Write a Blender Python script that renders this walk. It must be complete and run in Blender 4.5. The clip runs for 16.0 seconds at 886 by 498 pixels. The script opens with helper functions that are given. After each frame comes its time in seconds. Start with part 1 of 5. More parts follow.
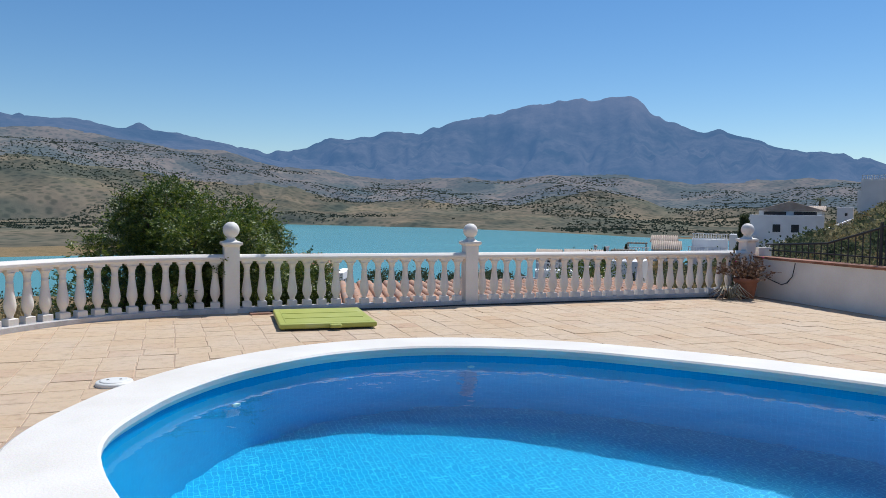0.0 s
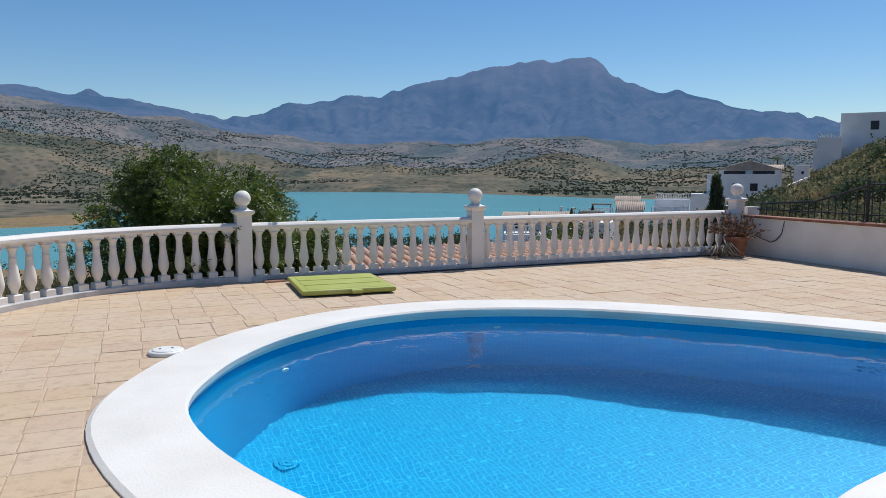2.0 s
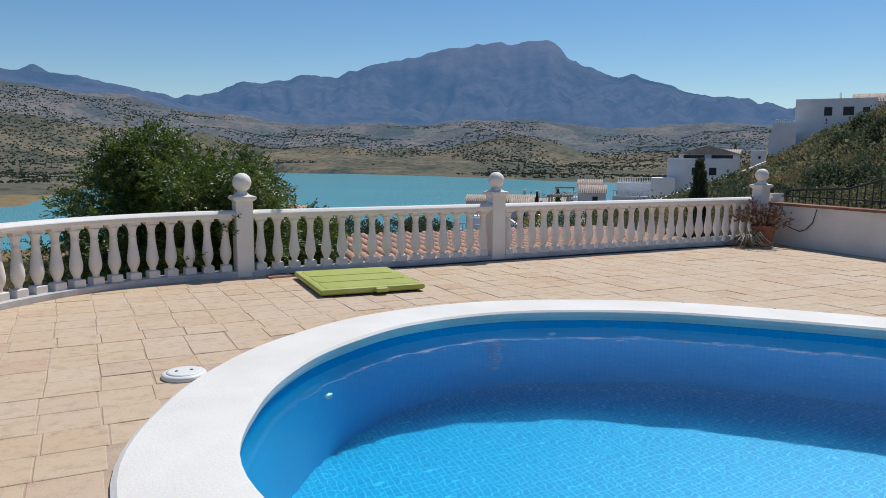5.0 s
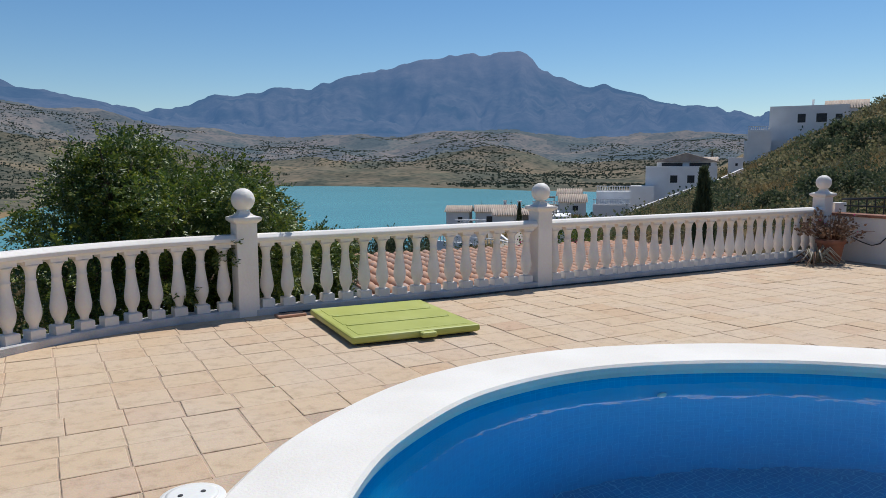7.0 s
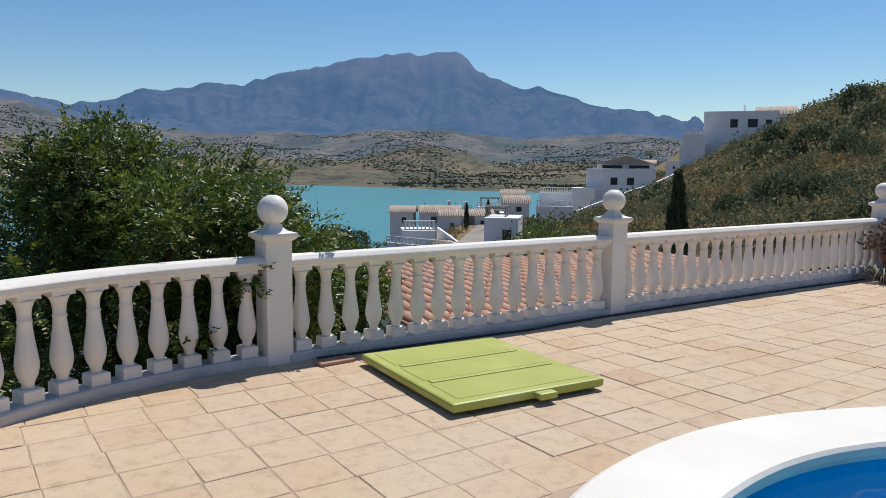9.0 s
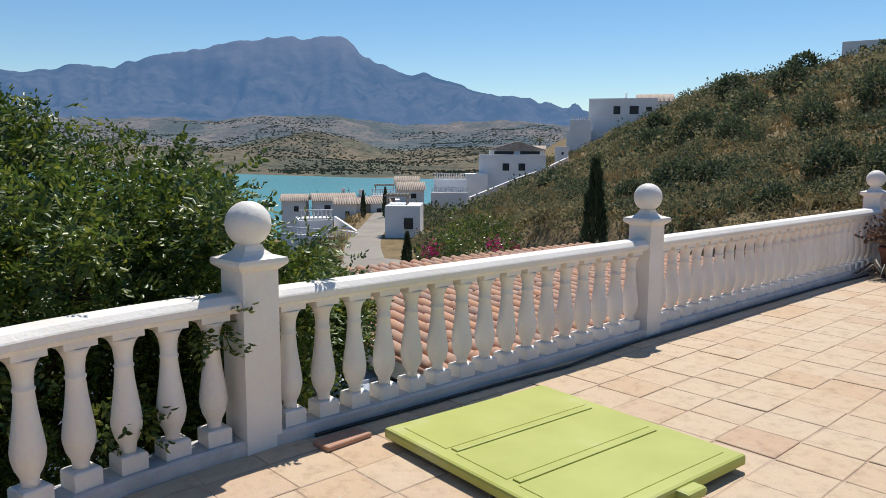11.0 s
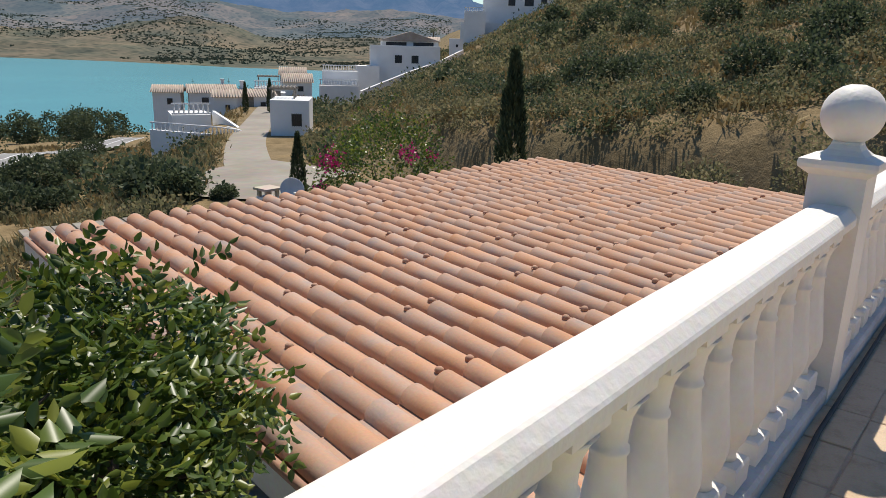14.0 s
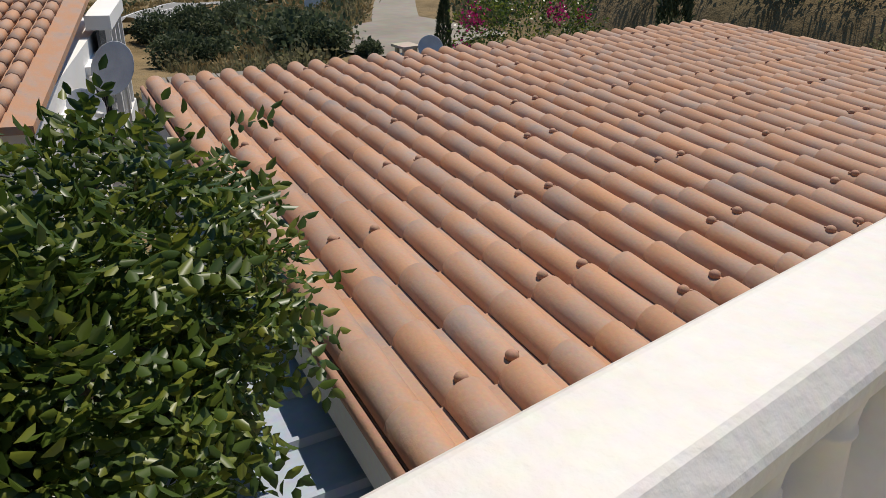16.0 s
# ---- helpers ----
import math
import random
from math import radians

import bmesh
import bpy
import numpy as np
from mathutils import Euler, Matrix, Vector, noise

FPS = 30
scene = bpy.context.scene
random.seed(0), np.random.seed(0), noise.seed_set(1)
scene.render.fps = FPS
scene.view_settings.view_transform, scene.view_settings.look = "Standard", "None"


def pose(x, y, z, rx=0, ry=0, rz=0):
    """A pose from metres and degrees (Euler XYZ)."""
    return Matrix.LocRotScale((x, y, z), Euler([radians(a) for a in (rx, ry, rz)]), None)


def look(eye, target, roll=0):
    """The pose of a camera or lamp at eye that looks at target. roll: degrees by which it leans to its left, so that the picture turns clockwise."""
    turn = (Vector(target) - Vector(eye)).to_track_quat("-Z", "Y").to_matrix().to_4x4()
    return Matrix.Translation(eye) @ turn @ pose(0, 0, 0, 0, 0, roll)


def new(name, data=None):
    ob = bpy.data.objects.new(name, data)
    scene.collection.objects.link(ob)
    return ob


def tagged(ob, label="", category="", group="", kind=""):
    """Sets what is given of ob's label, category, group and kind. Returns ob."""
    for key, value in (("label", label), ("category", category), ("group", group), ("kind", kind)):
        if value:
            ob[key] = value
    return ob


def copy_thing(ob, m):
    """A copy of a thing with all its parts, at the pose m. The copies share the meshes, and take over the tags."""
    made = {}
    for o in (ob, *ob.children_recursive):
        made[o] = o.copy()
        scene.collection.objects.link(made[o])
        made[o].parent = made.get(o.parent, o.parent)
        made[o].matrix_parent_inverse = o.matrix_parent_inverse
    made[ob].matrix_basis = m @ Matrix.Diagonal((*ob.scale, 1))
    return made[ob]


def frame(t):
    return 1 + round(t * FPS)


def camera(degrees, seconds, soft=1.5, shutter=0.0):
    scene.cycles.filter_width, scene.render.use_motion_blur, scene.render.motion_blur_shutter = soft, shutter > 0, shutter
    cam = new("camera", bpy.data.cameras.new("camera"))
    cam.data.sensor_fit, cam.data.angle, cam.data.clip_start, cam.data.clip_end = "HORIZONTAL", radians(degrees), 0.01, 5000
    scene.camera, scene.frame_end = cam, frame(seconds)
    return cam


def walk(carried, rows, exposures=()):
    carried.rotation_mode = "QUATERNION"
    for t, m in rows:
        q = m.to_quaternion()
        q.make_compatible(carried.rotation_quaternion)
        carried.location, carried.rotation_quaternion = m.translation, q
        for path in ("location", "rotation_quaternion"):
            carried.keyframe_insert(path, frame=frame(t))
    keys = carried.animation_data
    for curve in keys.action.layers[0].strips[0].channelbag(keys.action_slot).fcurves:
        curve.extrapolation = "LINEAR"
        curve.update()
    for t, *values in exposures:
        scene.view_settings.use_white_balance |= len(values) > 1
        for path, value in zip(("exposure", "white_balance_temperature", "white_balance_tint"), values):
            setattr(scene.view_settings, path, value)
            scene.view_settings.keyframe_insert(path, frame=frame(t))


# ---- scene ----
cam = camera(62.5, 16.0, soft=0.85)
PATH = [
    (0, (-4.415, -10.873, 1.521), (-3.733, -8.996, 1.414), 0.8),
    (0.5, (-4.571, -10.78, 1.505), (-3.883, -8.908, 1.356), 0.1),
    (1, (-4.682, -10.832, 1.501), (-3.979, -8.966, 1.348), 0.3),
    (1.5, (-4.852, -10.796, 1.528), (-4.107, -8.952, 1.314), 1.6),
    (2, (-5.131, -10.794, 1.537), (-4.357, -8.961, 1.333), -0.1),
    (2.5, (-5.384, -10.856, 1.55), (-4.565, -9.049, 1.299), 1.5),
    (3, (-5.567, -10.835, 1.54), (-4.794, -9.014, 1.247), 2.0),
    (3.5, (-5.744, -10.573, 1.557), (-4.904, -8.775, 1.305), 0.4),
    (6, (-5.368, -8.483, 1.522), (-4.46, -6.719, 1.274), 0.6),
    (6.5, (-5.436, -8.002, 1.535), (-4.499, -6.249, 1.312), 0.4),
    (7, (-5.418, -7.504, 1.511), (-4.479, -5.752, 1.288), -0.3),
    (7.5, (-5.518, -6.939, 1.485), (-4.49, -5.237, 1.272), -0.0),
    (8, (-5.586, -6.47, 1.464), (-4.441, -4.847, 1.228), 0.7),
    (8.5, (-5.68, -5.935, 1.512), (-4.593, -4.271, 1.288), 0.4),
    (11, (-5.46, -3.46, 1.553), (-4.134, -1.986, 1.294), 0.2),
    (11.5, (-5.135, -2.945, 1.525), (-3.69, -1.593, 1.244), -0.5),
    (12, (-4.81, -2.424, 1.552), (-3.337, -1.107, 1.245), -0.4),
    (12.5, (-4.488, -1.937, 1.543), (-2.937, -0.715, 1.22), 0.9),
    (13, (-3.981, -1.439, 1.481), (-2.467, -0.18, 1.132), 1.0),
    (13.5, (-3.697, -0.999, 1.467), (-2.128, 0.164, 1.035), 2.2),
    (14, (-3.296, -0.607, 1.405), (-1.801, 0.609, 0.872), 1.6),
    (14.5, (-2.895, -0.387, 1.393), (-1.535, 0.91, 0.708), -1.8),
    (15, (-2.81, -0.32, 1.373), (-1.44, 0.931, 0.625), 0.0),
    (15.5, (-2.795, -0.333, 1.376), (-1.454, 0.923, 0.585), -0.3),
    (16, (-2.742, -0.308, 1.277), (-1.604, 1.079, 0.394), 1.7),
]
walk(cam, [(t, look(eye, target, roll)) for t, eye, target, roll in PATH],
     [(0, 0.1, 6050, 10), (1.5, 0.07, 6050, 10), (2.5, -0.08, 6050, 10), (3.5, -0.1, 6100, 10), (6, -0.05, 6150, 10), (8.5, 0.0, 6300, 10), (11, 0.22, 6450, 10), (12.5, 0.32, 6650, 10), (13.5, 0.32, 6750, 10), (14.5, 0.16, 6850, 10), (16, -0.08, 6850, 10)])

# ---- world, sun ----
world = bpy.data.worlds.new("world")
scene.world = world
world.use_nodes = True
wn = world.node_tree.nodes
sky = wn.new("ShaderNodeTexSky")
sky.sky_type = "NISHITA"
sky.sun_disc = False
sky.sun_elevation = radians(60)
sky.sun_rotation = radians(62)
sky.altitude = 900
sky.air_density, sky.dust_density, sky.ozone_density = 1.15, 0.05, 3.5
hue = wn.new("ShaderNodeHueSaturation")
hue.inputs["Saturation"].default_value = 1.2
world.node_tree.links.new(sky.outputs["Color"], hue.inputs["Color"])
world.node_tree.links.new(hue.outputs["Color"], wn["Background"].inputs["Color"])
wn["Background"].inputs["Strength"].default_value = 0.092
sun = new("sun", bpy.data.lights.new("sun", "SUN"))
sun.data.energy, sun.data.angle, sun.data.color = 4.3, radians(0.53), (1.0, 0.955, 0.88)
sun.matrix_world = look((60, 32, 117), (0, 0, 0))
tagged(sun, kind="structure")


# ---- materials ----
def mat(name, rough=0.6, metal=0.0, spec=0.5):
    m = bpy.data.materials.new(name)
    m.use_nodes = True
    b = m.node_tree.nodes["Principled BSDF"]
    b.inputs["Roughness"].default_value = rough
    b.inputs["Metallic"].default_value = metal
    b.inputs["Specular IOR Level"].default_value = spec
    return m, m.node_tree.nodes, m.node_tree.links, b


def tex(n, l, kind, scale, coord="Object", **kw):
    c = n.new("ShaderNodeNewGeometry") if coord == "World" else n.new("ShaderNodeTexCoord")
    t = n.new(kind)
    t.inputs["Scale"].default_value = scale
    l.new(c.outputs["Position" if coord == "World" else coord], t.inputs["Vector"])
    for k, v in kw.items():
        t.inputs[k].default_value = v
    return t


def ramp(n, l, src, stops):
    r = n.new("ShaderNodeValToRGB")
    e = r.color_ramp.elements
    while len(e) < len(stops):
        e.new(0.5)
    for i, (p, c) in enumerate(stops):
        e[i].position, e[i].color = p, (*c, 1)
    l.new(src, r.inputs["Fac"])
    return r.outputs["Color"]


def mix(n, l, kind, fac, a, b):
    m = n.new("ShaderNodeMix")
    m.data_type, m.blend_type = "RGBA", kind
    for sock, v in ((0, fac), (6, a), (7, b)):
        if isinstance(v, (int, float)):
            m.inputs[sock].default_value = v
        elif isinstance(v, tuple):
            m.inputs[sock].default_value = (*v, 1)
        else:
            l.new(v, m.inputs[sock])
    return m.outputs[2]


def bump(n, l, b, height, strength, dist=0.01):
    k = n.new("ShaderNodeBump")
    k.inputs["Strength"].default_value, k.inputs["Distance"].default_value = strength, dist
    l.new(height, k.inputs["Height"])
    l.new(k.outputs["Normal"], b.inputs["Normal"])


def rnd(n, l):
    """A value of each piece's own, from its object and from its island."""
    o, g, a = n.new("ShaderNodeObjectInfo"), n.new("ShaderNodeNewGeometry"), n.new("ShaderNodeMath")
    a.operation = "ADD"
    l.new(o.outputs["Random"], a.inputs[0]), l.new(g.outputs["Random Per Island"], a.inputs[1])
    f = n.new("ShaderNodeMath")
    f.operation = "FRACT"
    l.new(a.outputs[0], f.inputs[0])
    return f.outputs[0]


def surface(name, c1, c2, rough=0.6, scale=3.0, fine=60.0, relief=0.3, metal=0.0, spec=0.4, vary=0.0, coord="World", dist=0.005):
    """A surface of two tones in large patches, with fine grain; vary: how far the pieces differ."""
    m, n, l, b = mat(name, rough, metal, spec)
    big = tex(n, l, "ShaderNodeTexNoise", scale, coord, Detail=6.0)
    small = tex(n, l, "ShaderNodeTexNoise", fine, coord, Detail=4.0)
    col = ramp(n, l, big.outputs["Fac"], [(0.35, c1), (0.65, c2)])
    col = mix(n, l, "OVERLAY", 0.22, col, small.outputs["Color"])
    if vary:
        tone = ramp(n, l, rnd(n, l), [(0, (1 - vary,) * 3), (1, (1 + vary * 0.6,) * 3)])
        col = mix(n, l, "MULTIPLY", 1.0, col, tone)
    l.new(col, b.inputs["Base Color"])
    bump(n, l, b, small.outputs["Fac"], relief, dist)
    return m


white_paint = surface("white_paint", (0.81, 0.76, 0.69), (0.735, 0.68, 0.605), 0.6, 2.2, 38, 0.55)
cream_paint = surface("cream_paint", (0.72, 0.66, 0.58), (0.64, 0.57, 0.49), 0.6, 2.0, 40, 0.3)
coping_paint = surface("coping_paint", (0.78, 0.735, 0.66), (0.71, 0.66, 0.585), 0.6, 1.6, 70, 0.5)
villa_white = surface("villa_white", (0.86, 0.85, 0.83), (0.80, 0.785, 0.765), 0.7, 0.5, 6, 0.1)
grey_plinth = surface("grey_plinth", (0.46, 0.445, 0.43), (0.60, 0.57, 0.54), 0.75, 5, 60, 0.6)
mortar = surface("mortar", (0.50, 0.375, 0.265), (0.40, 0.29, 0.205), 0.9, 3, 60, 0.8)
concrete = surface("concrete", (0.40, 0.37, 0.33), (0.30, 0.28, 0.25), 0.85, 0.8, 10, 0.3)
brick_red = surface("brick_red", (0.24, 0.10, 0.06), (0.33, 0.16, 0.10), 0.85, 6, 50, 0.6, vary=0.3)
pot_clay = surface("pot_clay", (0.30, 0.13, 0.08), (0.24, 0.10, 0.06), 0.8, 7, 60, 0.4)
loose_tile = surface("loose_tile", (0.46, 0.26, 0.17), (0.38, 0.21, 0.14), 0.8, 7, 60, 0.4)
black_iron = surface("black_iron", (0.02, 0.02, 0.022), (0.035, 0.032, 0.03), 0.5, 8, 80, 0.3)
rubber = surface("rubber", (0.03, 0.03, 0.03), (0.05, 0.05, 0.05), 0.6, 8, 80, 0.2)
bark = surface("bark", (0.14, 0.10, 0.07), (0.07, 0.05, 0.04), 0.9, 12, 60, 0.9, coord="Object")
plastic_white = surface("plastic_white", (0.78, 0.76, 0.70), (0.70, 0.68, 0.62), 0.45, 6, 60, 0.1)
dish_grey = surface("dish_grey", (0.55, 0.56, 0.57), (0.47, 0.48, 0.5), 0.5, 5, 50, 0.1)
sheet_blue = surface("sheet_blue", (0.36, 0.42, 0.50), (0.42, 0.47, 0.54), 0.5, 2.0, 30, 0.15)
asphalt = surface("asphalt", (0.22, 0.21, 0.20), (0.28, 0.27, 0.25), 0.9, 0.3, 3, 0.2)
track_dirt = surface("track_dirt", (0.31, 0.272, 0.222), (0.245, 0.212, 0.172), 0.95, 0.3, 2, 0.3)
villa_glass = surface("villa_glass", (0.03, 0.04, 0.05), (0.05, 0.06, 0.07), 0.15, 1, 5, 0.0)
far_roof = surface("far_roof", (0.50, 0.41, 0.335), (0.41, 0.325, 0.26), 0.85, 1.0, 4, 0.3, vary=0.15)
timber = surface("timber", (0.30, 0.27, 0.22), (0.22, 0.19, 0.16), 0.85, 4, 30, 0.5)


def make_tile():
    m, n, l, b = mat("terracotta_floor", 0.8, 0, 0.3)
    big = tex(n, l, "ShaderNodeTexNoise", 1.1, "World", Detail=6.0)
    mid = tex(n, l, "ShaderNodeTexNoise", 9.0, "World", Detail=8.0, Roughness=0.7)
    small = tex(n, l, "ShaderNodeTexNoise", 120.0, "World", Detail=3.0)
    tone = ramp(n, l, rnd(n, l), [(0.0, (0.52, 0.36, 0.225)), (0.2, (0.545, 0.40, 0.26)), (0.6, (0.555, 0.415, 0.275)), (0.93, (0.565, 0.43, 0.29)), (1.0, (0.505, 0.345, 0.225))])
    col = mix(n, l, "MIX", ramp(n, l, big.outputs["Fac"], [(0.42, (0, 0, 0)), (0.7, (0.6, 0.6, 0.6))]), tone, (0.56, 0.445, 0.335))
    col = mix(n, l, "MULTIPLY", 0.8, col, ramp(n, l, mid.outputs["Fac"], [(0.3, (0.72, 0.68, 0.64)), (0.5, (1, 1, 1)), (0.72, (1.06, 1.05, 1.03))]))
    col = mix(n, l, "OVERLAY", 0.2, col, small.outputs["Color"])
    l.new(col, b.inputs["Base Color"])
    bump(n, l, b, mid.outputs["Fac"], 0.35, 0.012)
    return m


def make_rooftile():
    m, n, l, b = mat("roof_clay", 0.75, 0, 0.35)
    band = tex(n, l, "ShaderNodeTexNoise", 1.0, "Object", Detail=4.0, Roughness=0.55)
    mp = n.new("ShaderNodeMapping")
    mp.inputs["Scale"].default_value = (6.5, 3.2, 3.0)
    own = n.new("ShaderNodeVectorMath")
    own.operation = "MULTIPLY_ADD"
    own.inputs[1].default_value = (23.0, 17.0, 9.0)
    g = n.new("ShaderNodeNewGeometry")
    l.new(rnd(n, l), own.inputs[0]), l.new(g.outputs["Position"], own.inputs[2])
    l.new(own.outputs[0], mp.inputs["Vector"]), l.new(mp.outputs["Vector"], band.inputs["Vector"])
    small = tex(n, l, "ShaderNodeTexNoise", 70.0, "World", Detail=4.0)
    col = ramp(n, l, band.outputs["Fac"], [(0.28, (0.49, 0.25, 0.13)), (0.45, (0.465, 0.262, 0.162)), (0.60, (0.42, 0.278, 0.205)), (0.74, (0.32, 0.25, 0.22))])
    tone = ramp(n, l, rnd(n, l), [(0, (0.90, 0.89, 0.89)), (1, (1.08, 1.07, 1.06))])
    col = mix(n, l, "MULTIPLY", 1.0, col, tone)
    col = mix(n, l, "OVERLAY", 0.18, col, small.outputs["Color"])
    l.new(col, b.inputs["Base Color"])
    bump(n, l, b, small.outputs["Fac"], 0.25, 0.004)
    return m


def make_mosaic():
    m, n, l, b = mat("pool_mosaic", 0.3, 0, 0.5)
    g = n.new("ShaderNodeNewGeometry")
    br = n.new("ShaderNodeTexBrick")
    br.offset, br.offset_frequency = 0.0, 2
    for k, v in (("Scale", 1.0), ("Mortar Size", 0.003), ("Brick Width", 0.05), ("Row Height", 0.05), ("Mortar Smooth", 0.1), ("Bias", 0.0)):
        br.inputs[k].default_value = v
    br.inputs["Color1"].default_value, br.inputs["Color2"].default_value, br.inputs["Mortar"].default_value = (0.002, 0.235, 0.44, 1), (0.002, 0.205, 0.40, 1), (0.05, 0.38, 0.53, 1)
    l.new(g.outputs["Position"], br.inputs["Vector"])
    l.new(br.outputs["Color"], b.inputs["Base Color"])
    return m


def make_pool_wall():
    m, n, l, b = mat("pool_wall_mosaic", 0.3, 0, 0.5)
    t = n.new("ShaderNodeTexCoord")
    br = n.new("ShaderNodeTexBrick")
    br.offset = 0.0
    for k, v in (("Scale", 1.0), ("Mortar Size", 0.002), ("Brick Width", 0.05), ("Row Height", 0.05)):
        br.inputs[k].default_value = v
    br.inputs["Color1"].default_value, br.inputs["Color2"].default_value, br.inputs["Mortar"].default_value = (0.001, 0.30, 0.56, 1), (0.001, 0.27, 0.52, 1), (0.02, 0.36, 0.60, 1)
    l.new(t.outputs["UV"], br.inputs["Vector"])
    l.new(br.outputs["Color"], b.inputs["Base Color"])
    return m


def make_water(name, ripple, scale, tint, rough=0.0):
    m, n, l, b = mat(name, rough, 0, 0.5)
    b.inputs["Base Color"].default_value = (*tint, 1)
    b.inputs["Transmission Weight"].default_value = 1.0
    b.inputs["IOR"].default_value = 1.25
    b.inputs["Specular IOR Level"].default_value = 0.08
    w = tex(n, l, "ShaderNodeTexNoise", scale, "World", Detail=3.0)
    bump(n, l, b, w.outputs["Fac"], ripple, 0.05)
    return m


def make_lake():
    m, n, l, b = mat("lake_water", 0.25, 0, 0.35)
    w = tex(n, l, "ShaderNodeTexNoise", 0.004, "World", Detail=4.0)
    l.new(ramp(n, l, w.outputs["Fac"], [(0.35, (0.088, 0.285, 0.295)), (0.65, (0.10, 0.315, 0.32))]), b.inputs["Base Color"])
    f = tex(n, l, "ShaderNodeTexNoise", 0.6, "World", Detail=3.0)
    bump(n, l, b, f.outputs["Fac"], 0.15, 0.3)
    return m


def make_ground():
    m, n, l, b = mat("dry_ground", 0.95, 0, 0.1)
    big = tex(n, l, "ShaderNodeTexNoise", 0.045, "World", Detail=8.0, Roughness=0.65)
    mid = tex(n, l, "ShaderNodeTexNoise", 0.5, "World", Detail=8.0, Roughness=0.7)
    col = ramp(n, l, big.outputs["Fac"], [(0.3, (0.20, 0.15, 0.085)), (0.5, (0.265, 0.19, 0.10)), (0.7, (0.16, 0.13, 0.068))])
    col = mix(n, l, "MULTIPLY", 0.9, col, ramp(n, l, mid.outputs["Fac"], [(0.3, (0.45, 0.45, 0.40)), (0.55, (1, 1, 1)), (0.7, (1.15, 1.1, 1.0))]))
    l.new(col, b.inputs["Base Color"])
    bump(n, l, b, mid.outputs["Fac"], 0.8, 0.4)
    return m


def make_distance(name, tones, groves, haze_tint, power, bare=0):
    """Land kilometres off: bare slopes, fields and groves, with haze put in as emission."""
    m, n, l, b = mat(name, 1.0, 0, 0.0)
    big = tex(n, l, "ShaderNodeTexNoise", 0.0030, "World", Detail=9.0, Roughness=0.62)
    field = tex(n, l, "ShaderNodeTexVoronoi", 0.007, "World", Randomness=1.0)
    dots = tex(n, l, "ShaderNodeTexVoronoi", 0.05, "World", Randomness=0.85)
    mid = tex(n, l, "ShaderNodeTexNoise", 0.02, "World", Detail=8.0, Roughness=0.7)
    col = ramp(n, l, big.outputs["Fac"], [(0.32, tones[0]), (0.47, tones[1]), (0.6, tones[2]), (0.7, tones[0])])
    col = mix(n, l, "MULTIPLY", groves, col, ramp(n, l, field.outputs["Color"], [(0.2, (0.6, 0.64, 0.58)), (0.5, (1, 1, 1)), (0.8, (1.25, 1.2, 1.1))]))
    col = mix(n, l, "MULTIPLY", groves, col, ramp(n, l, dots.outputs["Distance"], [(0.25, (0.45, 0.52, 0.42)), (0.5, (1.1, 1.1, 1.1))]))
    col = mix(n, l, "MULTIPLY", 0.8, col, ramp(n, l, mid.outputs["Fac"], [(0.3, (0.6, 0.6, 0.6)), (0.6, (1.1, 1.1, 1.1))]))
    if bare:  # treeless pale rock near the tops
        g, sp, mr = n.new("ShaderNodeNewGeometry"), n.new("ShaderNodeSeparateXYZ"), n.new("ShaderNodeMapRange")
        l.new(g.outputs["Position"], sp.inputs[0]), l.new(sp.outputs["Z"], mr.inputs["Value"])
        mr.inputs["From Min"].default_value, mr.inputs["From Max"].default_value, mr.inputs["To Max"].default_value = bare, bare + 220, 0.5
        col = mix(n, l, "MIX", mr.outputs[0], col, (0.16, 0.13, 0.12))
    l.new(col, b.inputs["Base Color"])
    # blue emission stands for the haze of the air; power sets how much
    b.inputs["Emission Color"].default_value, b.inputs["Emission Strength"].default_value = (*haze_tint, 1), power
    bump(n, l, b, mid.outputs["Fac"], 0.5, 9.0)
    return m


def make_leaf(name, c1, c2, c3, rough=0.5, trans=0.25, spec=0.35):
    m, n, l, b = mat(name, rough, 0, spec)
    g = n.new("ShaderNodeNewGeometry")
    big = tex(n, l, "ShaderNodeTexNoise", 0.8, "World", Detail=3.0)
    col = ramp(n, l, g.outputs["Random Per Island"], [(0.0, c1), (0.6, c2), (1.0, c3)])
    col = mix(n, l, "MULTIPLY", 0.8, col, ramp(n, l, big.outputs["Fac"], [(0.3, (0.65, 0.7, 0.65)), (0.7, (1.2, 1.2, 1.1))]))
    l.new(col, b.inputs["Base Color"])
    t = n.new("ShaderNodeBsdfTranslucent")
    l.new(col, t.inputs["Color"])
    x = n.new("ShaderNodeMixShader")
    x.inputs[0].default_value = trans
    l.new(b.outputs[0], x.inputs[1]), l.new(t.outputs[0], x.inputs[2])
    l.new(x.outputs[0], n["Material Output"].inputs["Surface"])
    return m


